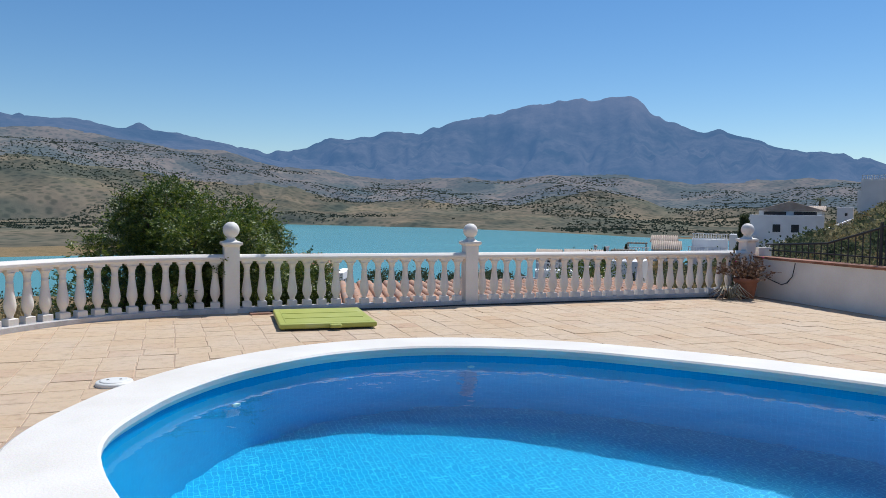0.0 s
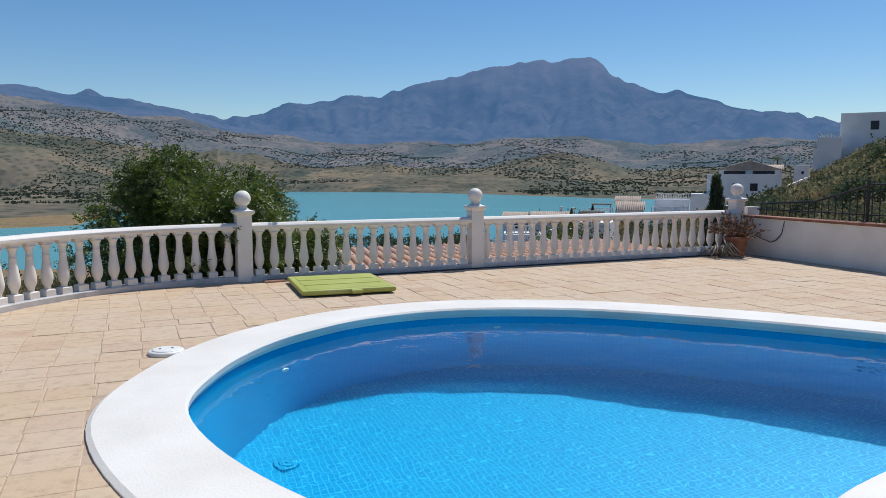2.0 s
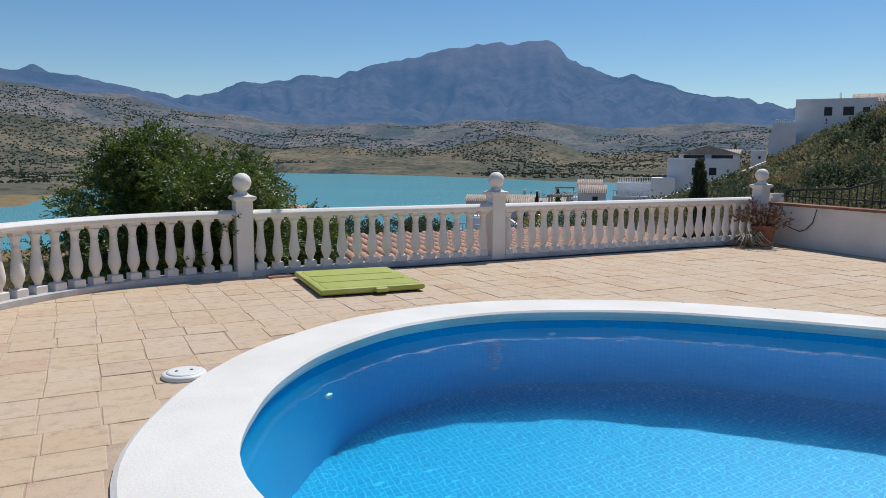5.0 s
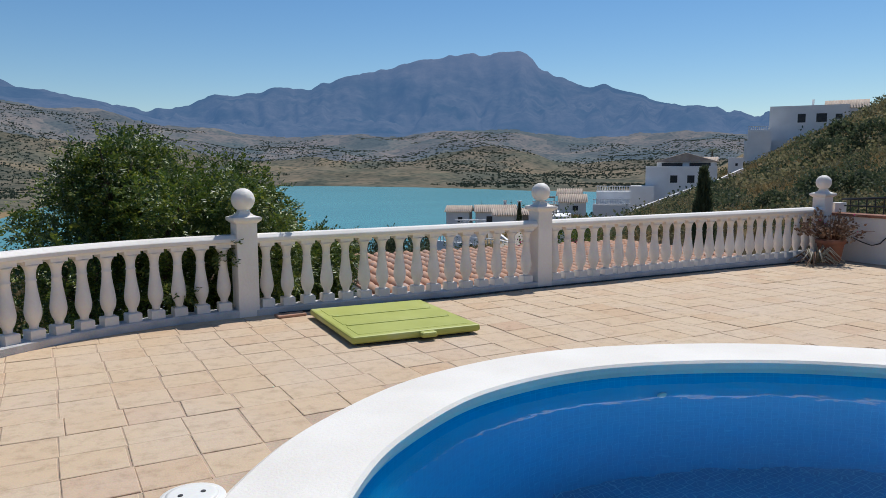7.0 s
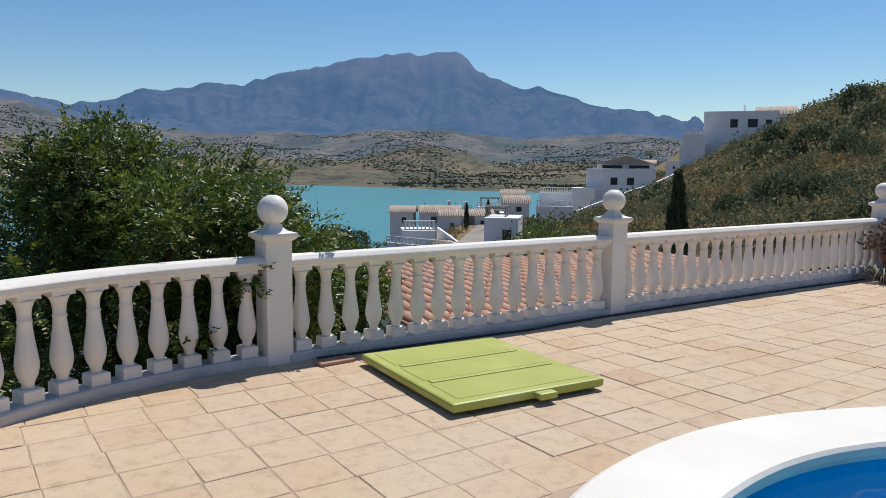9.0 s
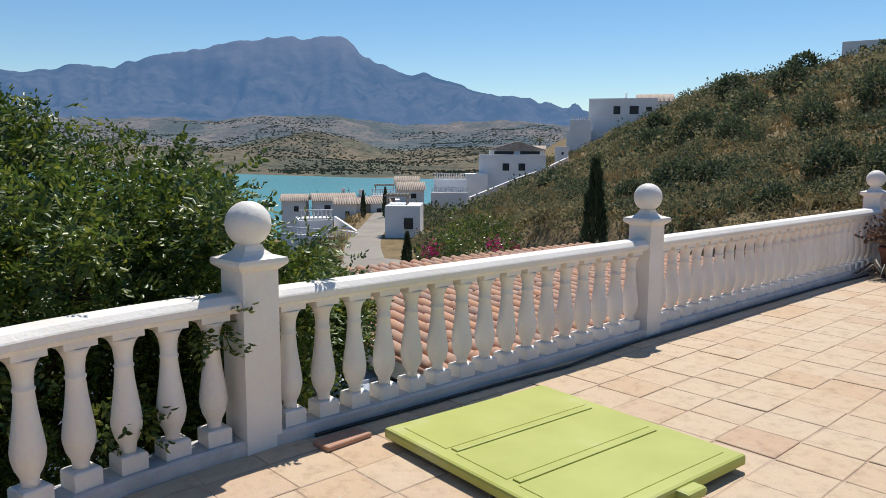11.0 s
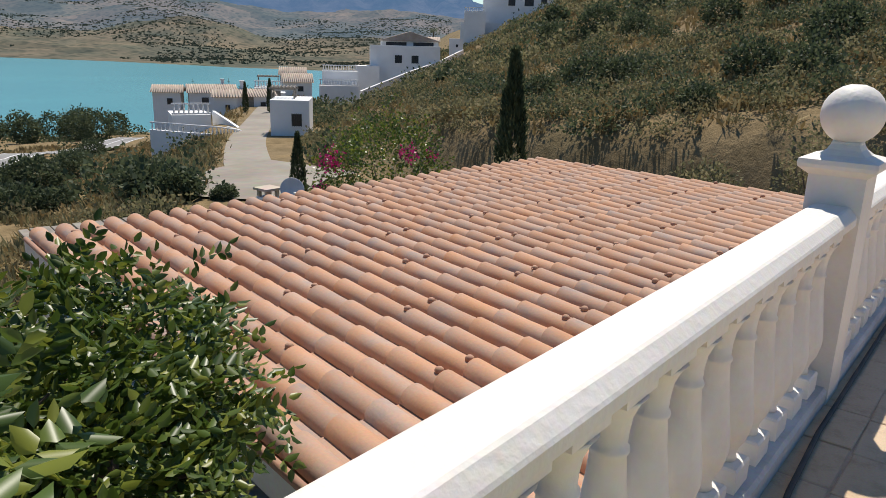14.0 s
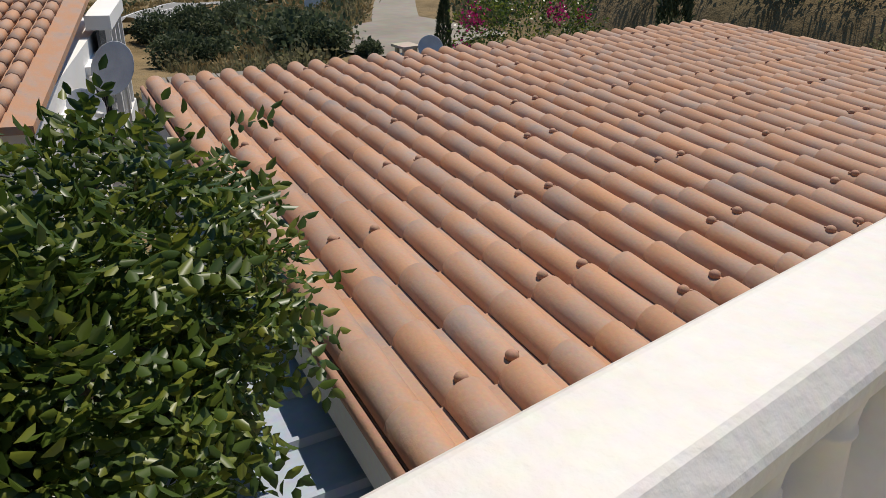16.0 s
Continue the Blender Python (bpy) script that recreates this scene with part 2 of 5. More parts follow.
floor_tile = make_tile()
roof_clay = make_rooftile()
pool_mosaic = make_mosaic()
pool_wall_mosaic = make_pool_wall()
pool_water_mat = make_water("pool_water", 0.2, 2.2, (0.5, 0.93, 1.0))
lake_mat = make_lake()
dry_ground = make_ground()
# Painted haze: emission strength steps up from shore to hills to range.
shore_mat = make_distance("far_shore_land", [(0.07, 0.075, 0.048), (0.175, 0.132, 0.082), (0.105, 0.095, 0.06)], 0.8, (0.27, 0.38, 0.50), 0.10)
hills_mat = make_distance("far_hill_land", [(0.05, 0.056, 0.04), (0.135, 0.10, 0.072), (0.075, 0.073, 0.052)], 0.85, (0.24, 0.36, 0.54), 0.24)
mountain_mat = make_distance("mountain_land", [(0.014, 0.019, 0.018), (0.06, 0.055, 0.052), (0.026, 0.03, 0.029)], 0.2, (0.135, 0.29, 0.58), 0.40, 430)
tree_leaf = make_leaf("tree_leaf", (0.048, 0.085, 0.016), (0.092, 0.14, 0.024), (0.25, 0.265, 0.042), 0.38, 0.38, 0.5)
shrub_leaf = make_leaf("shrub_leaf", (0.145, 0.14, 0.075), (0.22, 0.20, 0.11), (0.33, 0.275, 0.165), 0.75, 0.45, 0.15)
dark_leaf = make_leaf("dark_leaf", (0.055, 0.075, 0.042), (0.085, 0.11, 0.06), (0.14, 0.155, 0.085), 0.65, 0.38, 0.2)
straw = make_leaf("straw", (0.25, 0.175, 0.08), (0.33, 0.24, 0.12), (0.42, 0.325, 0.18), 0.8, 0.25, 0.15)
dead_leaf = make_leaf("dead_leaf", (0.14, 0.075, 0.05), (0.20, 0.12, 0.085), (0.27, 0.18, 0.13), 0.8, 0.15, 0.2)
pale_leaf = make_leaf("pale_leaf", (0.34, 0.30, 0.24), (0.42, 0.38, 0.31), (0.5, 0.46, 0.38), 0.8, 0.1, 0.2)
# Groves across the lake: leaf tones lightened to stand for distance haze.
hazed_grove_leaf = make_leaf("hazed_grove_leaf", (0.085, 0.10, 0.07), (0.11, 0.125, 0.085), (0.14, 0.15, 0.105), 0.9, 0.1, 0.1)
magenta = make_leaf("magenta_flower", (0.50, 0.02, 0.16), (0.60, 0.03, 0.22), (0.66, 0.07, 0.28), 0.6, 0.3, 0.2)


def make_green_plastic():
    m, n, l, b = mat("lime_plastic", 0.5, 0, 0.4)
    big = tex(n, l, "ShaderNodeTexNoise", 3.0, "World", Detail=7.0)
    small = tex(n, l, "ShaderNodeTexNoise", 140.0, "World", Detail=3.0)
    col = ramp(n, l, big.outputs["Fac"], [(0.3, (0.37, 0.39, 0.075)), (0.6, (0.42, 0.44, 0.10)), (0.75, (0.47, 0.48, 0.19))])
    l.new(col, b.inputs["Base Color"])
    bump(n, l, b, small.outputs["Fac"], 0.15, 0.003)
    return m


lime_plastic = make_green_plastic()


# ---- building helpers ----
def part(name, bm, material, parent, label="", smooth=False):
    me = bpy.data.meshes.new(name)
    if smooth:
        for f in bm.faces:
            f.smooth = True
    bm.to_mesh(me)
    bm.free()
    me.materials.append(material)
    ob = new(name, me)
    ob.parent = parent
    if label:
        ob["label"] = label
    return ob


def from_data(name, verts, faces, material, parent=None, smooth=False):
    me = bpy.data.meshes.new(name)
    me.from_pydata([tuple(v) for v in verts], [], [tuple(f) for f in faces])
    me.materials.append(material)
    if smooth:
        me.shade_smooth()
    me.update()
    ob = new(name, me)
    ob.parent = parent
    return ob


def empty(name, m=None):
    ob = new(name)
    ob.empty_display_size = 0.1
    if m is not None:
        ob.matrix_basis = m
    return ob


def box(bm, c, s, m=None, bevel=0.0, seg=1):
    r = bmesh.ops.create_cube(bm, size=1.0)["verts"]
    bmesh.ops.scale(bm, vec=s, verts=r)
    bmesh.ops.translate(bm, vec=c, verts=r)
    if bevel:
        es = list({e for v in r for e in v.link_edges})
        r = bmesh.ops.bevel(bm, geom=es, offset=bevel, segments=seg, affect="EDGES", profile=0.5)["verts"]
    if m is not None:
        bmesh.ops.transform(bm, matrix=m, verts=r)
    return r


def boxes(*items, bevel=0.0):
    bm = bmesh.new()
    for c, s in items:
        box(bm, c, s, bevel=bevel)
    return bm


def lathe(profile, seg=14, bm=None, at=(0, 0, 0), caps=True):
    bm = bm or bmesh.new()
    rings = []
    for r, z in profile:
        rings.append([bm.verts.new((at[0] + r * math.cos(2 * math.pi * i / seg), at[1] + r * math.sin(2 * math.pi * i / seg), at[2] + z)) for i in range(seg)])
    for a, b in zip(rings, rings[1:]):
        for i in range(seg):
            f = bm.faces.new((a[i], a[(i + 1) % seg], b[(i + 1) % seg], b[i]))
            f.smooth = True
    if caps:
        bm.faces.new(rings[0][::-1])
        bm.faces.new(rings[-1])
    return bm


def square_lathe(profile, bm=None):
    """Square sections of half-width r at height z."""
    bm = bm or bmesh.new()
    rings = [[bm.verts.new((sx * r, sy * r, z)) for sx, sy in ((-1, -1), (1, -1), (1, 1), (-1, 1))] for r, z in profile]
    for a, b in zip(rings, rings[1:]):
        for i in range(4):
            bm.faces.new((a[i], a[(i + 1) % 4], b[(i + 1) % 4], b[i]))
    bm.faces.new(rings[0][::-1]), bm.faces.new(rings[-1])
    return bm


def tube(pts, radius, seg=6, bm=None, taper=None):
    bm = bm or bmesh.new()
    rings = []
    pts = [Vector(p) for p in pts]
    for i, p in enumerate(pts):
        d = (pts[min(i + 1, len(pts) - 1)] - pts[max(i - 1, 0)]).normalized()
        u = d.cross(Vector((0.13, 0.21, 0.97)) if abs(d.z) < 0.9 else Vector((1, 0.1, 0))).normalized()
        v = d.cross(u)
        r = radius if taper is None else radius + (taper - radius) * i / (len(pts) - 1)
        rings.append([bm.verts.new(p + r * (math.cos(2 * math.pi * k / seg) * u + math.sin(2 * math.pi * k / seg) * v)) for k in range(seg)])
    for a, b in zip(rings, rings[1:]):
        for k in range(seg):
            f = bm.faces.new((a[k], a[(k + 1) % seg], b[(k + 1) % seg], b[k]))
            f.smooth = True
    bm.faces.new(rings[0][::-1]), bm.faces.new(rings[-1])
    return bm


def sweep(path, section, closed=False, bm=None):
    """A section of (across, up) carried along a flat path of (x, y)."""
    bm = bm or bmesh.new()
    n = len(path)
    rings = []
    for i in range(n):
        a = path[(i - 1) % n if closed else max(i - 1, 0)]
        b = path[(i + 1) % n if closed else min(i + 1, n - 1)]
        d = Vector((b[0] - a[0], b[1] - a[1])).normalized()
        rings.append([bm.verts.new((path[i][0] - d.y * u, path[i][1] + d.x * u, w)) for u, w in section])
    k = len(section)
    for i in range(n if closed else n - 1):
        a, b = rings[i], rings[(i + 1) % n]
        for j in range(k):
            bm.faces.new((a[j], b[j], b[(j + 1) % k], a[(j + 1) % k]))
    if not closed:
        bm.faces.new(rings[0]), bm.faces.new(rings[-1][::-1])
    bmesh.ops.recalc_face_normals(bm, faces=bm.faces)
    return bm


def catmull(points, steps, closed=True):
    out, n = [], len(points)
    for i in range(n if closed else n - 1):
        p = [Vector(points[(i + k - 1) % n]) if closed else Vector(points[min(max(i + k - 1, 0), n - 1)]) for k in range(4)]
        for s in range(steps):
            t = s / steps
            out.append(0.5 * (2 * p[1] + (p[2] - p[0]) * t + (2 * p[0] - 5 * p[1] + 4 * p[2] - p[3]) * t * t + (3 * p[1] - p[0] - 3 * p[2] + p[3]) * t ** 3))
    return [(v.x, v.y) for v in out]


# ---- the land: one sheet from the terrace's foot to the horizon ----
CX, CY = -3.0, -2.0
rng = np.random.default_rng(3)


def fbm(x, y, octaves, seed):
    """Smooth value noise in layers, in about -1..1."""
    out, amp = np.zeros_like(x, dtype=float), 1.0
    for o in range(octaves):
        xi, yi = np.floor(x).astype(int), np.floor(y).astype(int)
        fx, fy = x - xi, y - yi
        fx, fy = fx * fx * (3 - 2 * fx), fy * fy * (3 - 2 * fy)

        def h(a, b):
            k = (a * 374761393 + b * 668265263 + (seed + o) * 982451653) & 0x7fffffff
            k = ((k ^ (k >> 13)) * 1274126177) & 0x7fffffff
            return ((k ^ (k >> 16)) & 0xffff) / 32767.5 - 1
        out += amp * ((h(xi, yi) * (1 - fx) + h(xi + 1, yi) * fx) * (1 - fy) + (h(xi, yi + 1) * (1 - fx) + h(xi + 1, yi + 1) * fx) * fy)
        x, y, amp = x * 2.03, y * 2.03, amp * 0.5
    return out


def smooth(a, b, v):
    t = np.clip((v - a) / (b - a), 0, 1)
    return t * t * (3 - 2 * t)


RIDGE_DEG = [-40, -25, -11, -10, -9, -7, -4.6, -2.6, -0.6, 2.9, 4.4, 6.7, 9.4, 11.2, 13, 15.8, 18, 20.2, 22.2, 23.8, 27.6, 30.6, 31.3, 33.6, 34.6, 35.9, 37.2, 38.5, 40.6, 43.6, 46.9, 49, 49.9, 51.1, 53, 62, 100]
RIDGE_UP = [4.5, 5.0, 6.0, 6.0, 5.3, 5.4, 5.2, 5.85, 5.1, 4.3, 4.45, 4.15, 4.65, 5.55, 5.4, 6.05, 5.95, 6.65, 7.2, 7.5, 8.3, 8.6, 8.45, 8.65, 8.4, 7.15, 6.9, 6.1, 6.05, 5.1, 4.3, 3.82, 3.95, 3.5, 3.1, 2.6, 2.0]


def land(x, y):
    dx, dy = x - CX, y - CY
    r, th = np.hypot(dx, dy), np.degrees(np.arctan2(dx, dy))
    z = np.interp(np.log(np.maximum(r, 1)), np.log([1, 12, 40, 60, 100, 180, 300, 420, 700]), [-3.6, -3.6, -7.2, -8.4, -14, -23, -35, -44, -50])
    z = z + smooth(15, 60, r) * smooth(600, 200, r) * fbm(x / 23, y / 23, 4, 5) * 1.3
    # the hillside beyond the lane
    s1 = x - 21 - 0.12 * np.clip(y, -60, 60)
    s2 = (x - 25) * 0.66 - (y - 25) * 0.75
    rise = 5.0 * smooth(0, 2.0, s1) + 17.5 * (1 - np.exp(-np.maximum(s1, 0) / 62)) + 1.2 * fbm(x / 17, y / 17, 4, 9) * smooth(2, 14, s1)
    z = z + (-z - 4.5) * smooth(0, 4, s1) * smooth(-32, 6, s2) + rise * smooth(-8, 46, s2)
    z = z + 1.7 * smooth(0.4, 1.8, s1) * smooth(-10, 0, s2) * smooth(60, 8, s1)
    # shelf with the drive and the villas
    px, py = x - 15.6, y - 25.0
    along = np.clip(px * 0.616 + py * 0.788, 0, 90)
    off = np.hypot(px - along * 0.616, py - along * 0.788)
    k = smooth(11, 3.5, off)
    z = z * (1 - k) + (-4.9 - 0.020 * along) * k
    # far side of the lake
    rf = np.interp(th, [-60, -4, 1, 7, 20, 35, 60], [600, 640, 1000, 1900, 1650, 1250, 1000])
    far = smooth(rf - 60, rf + 40, r)
    lift = np.interp(th, [-20, -9, 0, 7, 13, 60], [330, 325, 285, 225, 170, 145])
    up = -39 + 4 * smooth(0, 300, r - rf) + np.clip((r - 1650) / 1450, 0, 1.2) ** 1.15 * lift + fbm(x / 420, y / 420, 6, 21) * 30 * smooth(1400, 2400, r) + fbm(x / 90, y / 90, 3, 22) * 3.0 * smooth(0, 200, r - rf)
    bay = smooth(140, 40, np.abs(r - 1900 - 8 * th)) * smooth(-5, -9, th)
    up = up * (1 - bay) - 44 * bay
    z = z * (1 - far) + np.maximum(up, -41.5) * far
    # the range
    crest = np.interp(th, RIDGE_DEG, RIDGE_UP)
    top = np.tan(np.radians(crest)) * 4350 + 4
    rough = fbm(x / 620, y / 620, 6, 31)
    gully = np.abs(fbm(th / 3.2, r / 1500, 5, 41))
    t = np.clip((r - 3050) / 1300, 0, 1)
    shape = t ** 1.35
    mz = 150 + (top - 150) * shape + (rough * 60 - gully * 120 + 20) * np.sin(np.pi * np.clip(t, 0, 1)) + fbm(th / 0.9, r / 4000, 4, 51) * 12 * t
    mm = smooth(3000, 3250, r)
    z = z * (1 - mm) + np.where(r > 4350, top - (r - 4350) * 0.9 + fbm(th / 0.9, r / 4000, 4, 51) * 12, np.maximum(mz, z)) * mm
    return z


def build_land():
    rad = np.concatenate([np.geomspace(7, 60, 60), np.geomspace(62, 700, 110), np.linspace(710, 2900, 120), np.linspace(2920, 4700, 130)])
    deg = np.concatenate([np.linspace(-180, -24, 40), np.linspace(-22, 92, 500), np.linspace(94, 176, 22)])
    R, T = np.meshgrid(rad, np.radians(deg), indexing="ij")
    X, Y = CX + R * np.sin(T), CY + R * np.cos(T)
    Z = land(X, Y)
    V = np.stack([X, Y, Z], -1).reshape(-1, 3)
    nr, nt = R.shape
    i, j = np.meshgrid(np.arange(nr - 1), np.arange(nt), indexing="ij")
    jn = (j + 1) % nt
    F = np.stack([i * nt + j, i * nt + jn, (i + 1) * nt + jn, (i + 1) * nt + j], -1).reshape(-1, 4)[:, ::-1]
    V = np.vstack([V, [[CX, CY, -3.6]]])
    ob = from_data("ground", V, F.tolist() + [(j, len(V) - 1, (j + 1) % nt)[::-1] for j in range(nt)], dry_ground, smooth=True)
    # distance bands, each material with its own share of painted haze
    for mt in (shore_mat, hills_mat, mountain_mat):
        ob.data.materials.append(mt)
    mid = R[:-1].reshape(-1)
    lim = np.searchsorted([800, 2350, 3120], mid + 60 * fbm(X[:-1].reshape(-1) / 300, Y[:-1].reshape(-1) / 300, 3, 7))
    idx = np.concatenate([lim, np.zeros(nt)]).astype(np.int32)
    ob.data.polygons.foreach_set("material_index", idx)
    tagged(ob, "dry hillside, lake shores and haze-blue mountain range", "land", kind="structure")


build_land()
lk = bmesh.new()
bmesh.ops.create_circle(lk, cap_ends=True, segments=96, radius=4000)
bmesh.ops.translate(lk, vec=(0, 0, -40), verts=lk.verts)
tagged(part("water", lk, lake_mat, None), "turquoise reservoir lake below the hills", "lake", kind="structure")

# ---- terrace ----
ARC_C, ARC_R = Vector((-3.9, -3.35)), 3.35
POST_A, POST_B, POST_C = -3.7, 0.0, 5.6
EAST = 5.72   # inner face of the side wall at the far end


def arc(radius, a0=92, a1=178, n=44):
    return [(ARC_C.x + radius * math.cos(radians(a0 + (a1 - a0) * i / n)), ARC_C.y + radius * math.sin(radians(a0 + (a1 - a0) * i / n))) for i in range(n + 1)]


INNER = catmull([(-4.9, -6.0), (-4.62, -5.0), (-4.1, -4.22), (-3.52, -3.74), (-2.92, -3.44), (-2.15, -3.34), (-1.4, -3.5), (-0.48, -3.98), (0.36, -4.78), (1.08, -5.65), (1.75, -6.75), (2.05, -8.0), (1.5, -9.1), (0.4, -9.2), (-0.5, -8.66), (-1.24, -8.38), (-1.97, -8.46), (-2.9, -8.75), (-3.8, -8.45), (-4.55, -7.35)], 8)
WATER, DEEP = -0.11, -1.75


def offset(path, d):
    n, out = len(path), []
    for i in range(n):
        a, b = Vector(path[(i - 1) % n]), Vector(path[(i + 1) % n])
        t = (b - a).normalized()
        out.append((path[i][0] - t.y * d, path[i][1] + t.x * d))
    return out


area = sum(a[0] * b[1] - b[0] * a[1] for a, b in zip(INNER, INNER[1:] + INNER[:1]))
OUT = 1 if area < 0 else -1
MIDC, OUTER = offset(INNER, OUT * 0.3), offset(INNER, OUT * 0.56)


# bed of mortar under the tiles, from the pool's rim to the terrace's edge
def border(n):
    east = [(EAST, 0.0), (EAST - 0.25, -6), (EAST - 0.5, -13.5)]
    path = arc(ARC_R + 0.1, 90, 180, 40)[::-1]
    path = [(-7.35, -13.5), (-7.35, -8)] + path + [(0, 0.1)] + east
    pts = [Vector(p) for p in path] + [Vector(path[0])]
    return pts


def bed():
    bm = bmesh.new()
    pts = border(0)[:-1]
    o = [bm.verts.new((p.x, p.y, -0.0045)) for p in pts]
    i = [bm.verts.new((x, y, -0.0045)) for x, y in OUTER[::4]]
    es = [bm.edges.new((a, b)) for a, b in zip(o, o[1:] + o[:1])] + [bm.edges.new((a, b)) for a, b in zip(i, i[1:] + i[:1])]
    bmesh.ops.triangle_fill(bm, use_beauty=True, edges=es)
    bmesh.ops.recalc_face_normals(bm, faces=bm.faces)
    return bm


floor_ob = tagged(part("floor", bed(), mortar, None), "terrace floor of square rustic terracotta tiles", "floor", kind="structure")


def pool():
    n = len(INNER)
    shell = empty("pool_shell")
    tagged(shell, "oval pool lined with small blue mosaic tiles", "pool", kind="structure")
    V, F, uv = [], [], []
    acc = 0
    for i, (x, y) in enumerate(INNER + INNER[:1]):
        if i:
            acc += math.dist(INNER[i - 1], (x, y))
        V += [(x, y, 0.0), (x, y, DEEP)]
        uv += [(acc, 0), (acc, DEEP)]
    for i in range(n):
        F.append((2 * i, 2 * i + 1, 2 * i + 3, 2 * i + 2))
    w = from_data("pool_wall", V, F, pool_wall_mosaic, shell, True)
    lay = w.data.uv_layers.new(name="UVMap")
    for lp in w.data.loops:
        lay.data[lp.index].uv = uv[lp.vertex_index]
    fb = bmesh.new()
    fb.faces.new([fb.verts.new((x, y, DEEP)) for x, y in INNER])
    bmesh.ops.recalc_face_normals(fb, faces=fb.faces)
    part("pool_floor", fb, pool_mosaic, shell)
    drain = bmesh.new()
    for r, z0, z1 in ((0.13, 0.004, 0.02), (0.085, 0.02, 0.03), (0.03, 0.03, 0.042)):
        bmesh.ops.create_cone(drain, cap_ends=True, segments=28, radius1=r, radius2=r * 0.92, depth=z1 - z0, matrix=Matrix.Translation((-4.06, -4.94, DEEP + (z0 + z1) / 2)))
    part("drain", drain, pool_mosaic, shell, "round blue drain cover")
    cop = part("pool_coping", sweep(INNER, [(OUT * -0.03, -0.03), (OUT * -0.035, 0.015), (OUT * -0.015, 0.035), (OUT * 0.25, 0.036), (OUT * 0.53, 0.03), (OUT * 0.56, 0.012), (OUT * 0.56, -0.1), (OUT * 0.02, -0.1)], True), coping_paint, None)
    tagged(cop, "white painted rounded pool coping with a cracked edge", "coping", kind="structure")
    wb = bmesh.new()
    wf = wb.faces.new([wb.verts.new((x, y, WATER)) for x, y in INNER])
    wf.normal_update()
    if wf.normal.z < 0:
        wf.normal_flip()
    wob = part("pool_water", wb, pool_water_mat, None)
    wob.visible_shadow = False
    tagged(wob, "clear still water filling the blue pool", "water", kind="structure")


pool()

# retaining wall under the balustrade
front = arc(ARC_R, 180, 90, 40) + [(POST_B, 0.0), (POST_C + 0.2, 0.0)]
tagged(part("wall_retaining", sweep(front, [(-0.13, -4.2), (-0.13, -0.02), (0.15, -0.02), (0.15, -4.2)]), white_paint, None), "white rendered retaining wall under the balustrade", "wall", kind="structure")

# ---- balustrade ----
PL, RB, RT = 0.075, 0.745, 0.838


def plinth_section():
    return [(-0.10, -0.02), (-0.10, PL - 0.012), (-0.088, PL), (0.088, PL), (0.10, PL - 0.012), (0.10, -0.02)]


def rail_section():
    half = [(0.068, RB), (0.074, RB + 0.018), (0.096, RB + 0.026), (0.097, RT - 0.036), (0.092, RT - 0.028), (0.067, RT - 0.002), (0.058, RT + 0.002)]
    return [(-u, w) for u, w in half] + half[::-1]


def baluster_mesh():
    bm = square_lathe([(0.064, PL), (0.064, PL + 0.075), (0.058, PL + 0.083), (0.040, PL + 0.086)])
    prof = [(0.040, PL + 0.086), (0.036, PL + 0.105), (0.040, PL + 0.125), (0.058, PL + 0.16), (0.069, PL + 0.205), (0.071, PL + 0.235), (0.066, PL + 0.285), (0.057, PL + 0.345), (0.047, PL + 0.42), (0.041, PL + 0.49), (0.045, PL + 0.497), (0.046, PL + 0.507), (0.040, PL + 0.514), (0.041, PL + 0.55), (0.046, PL + 0.585), (0.058, PL + 0.615), (0.074, PL + 0.637)]
    lathe(prof, 14, bm)
    box(bm, (0, 0, RB - 0.014), (0.15, 0.13, 0.034))
    me = bpy.data.meshes.new("baluster")
    bm.to_mesh(me)
    me.materials.append(white_paint)
    return me


BAL = baluster_mesh()


def balustrade(name, path, places, label):
    top = empty(name)
    tagged(top, label, "balustrade", group="terrace balustrade")
    part("plinth", sweep(path, plinth_section()), grey_plinth, top, "grey weathered plinth")
    part("rail", sweep(path, rail_section()), white_paint, top, "white painted flat handrail")
    for x, y, a in places:
        b = new("baluster", BAL)
        b.parent = top
        b.matrix_basis = pose(x, y, 0, 0, 0, a)
    return top


def row(x0, x1, n):
    return [(x0 + (x1 - x0) * (i + 1) / (n + 1), 0.0, 0) for i in range(n)]


balustrade("balustrade", [(POST_A + 0.08, 0), (-1.8, 0), (POST_B - 0.08, 0)], row(POST_A, POST_B, 16), "white concrete balustrade with turned vase balusters")
balustrade("balustrade", [(POST_B + 0.08, 0), (3, 0), (POST_C - 0.08, 0)], row(POST_B, POST_C, 25), "long white concrete balustrade with turned vase balusters")
arc_places = []
for k in range(1, 25):
    a = 86.6 + k * 3.78
    p = ARC_C + ARC_R * Vector((math.cos(radians(a)), math.sin(radians(a))))
    arc_places.append((p.x, p.y, a - 90))
balustrade("balustrade", [(POST_A - 0.08, 0.0)] + arc(ARC_R, 91, 180, 44), arc_places, "curved white balustrade overhung by the leafy tree")


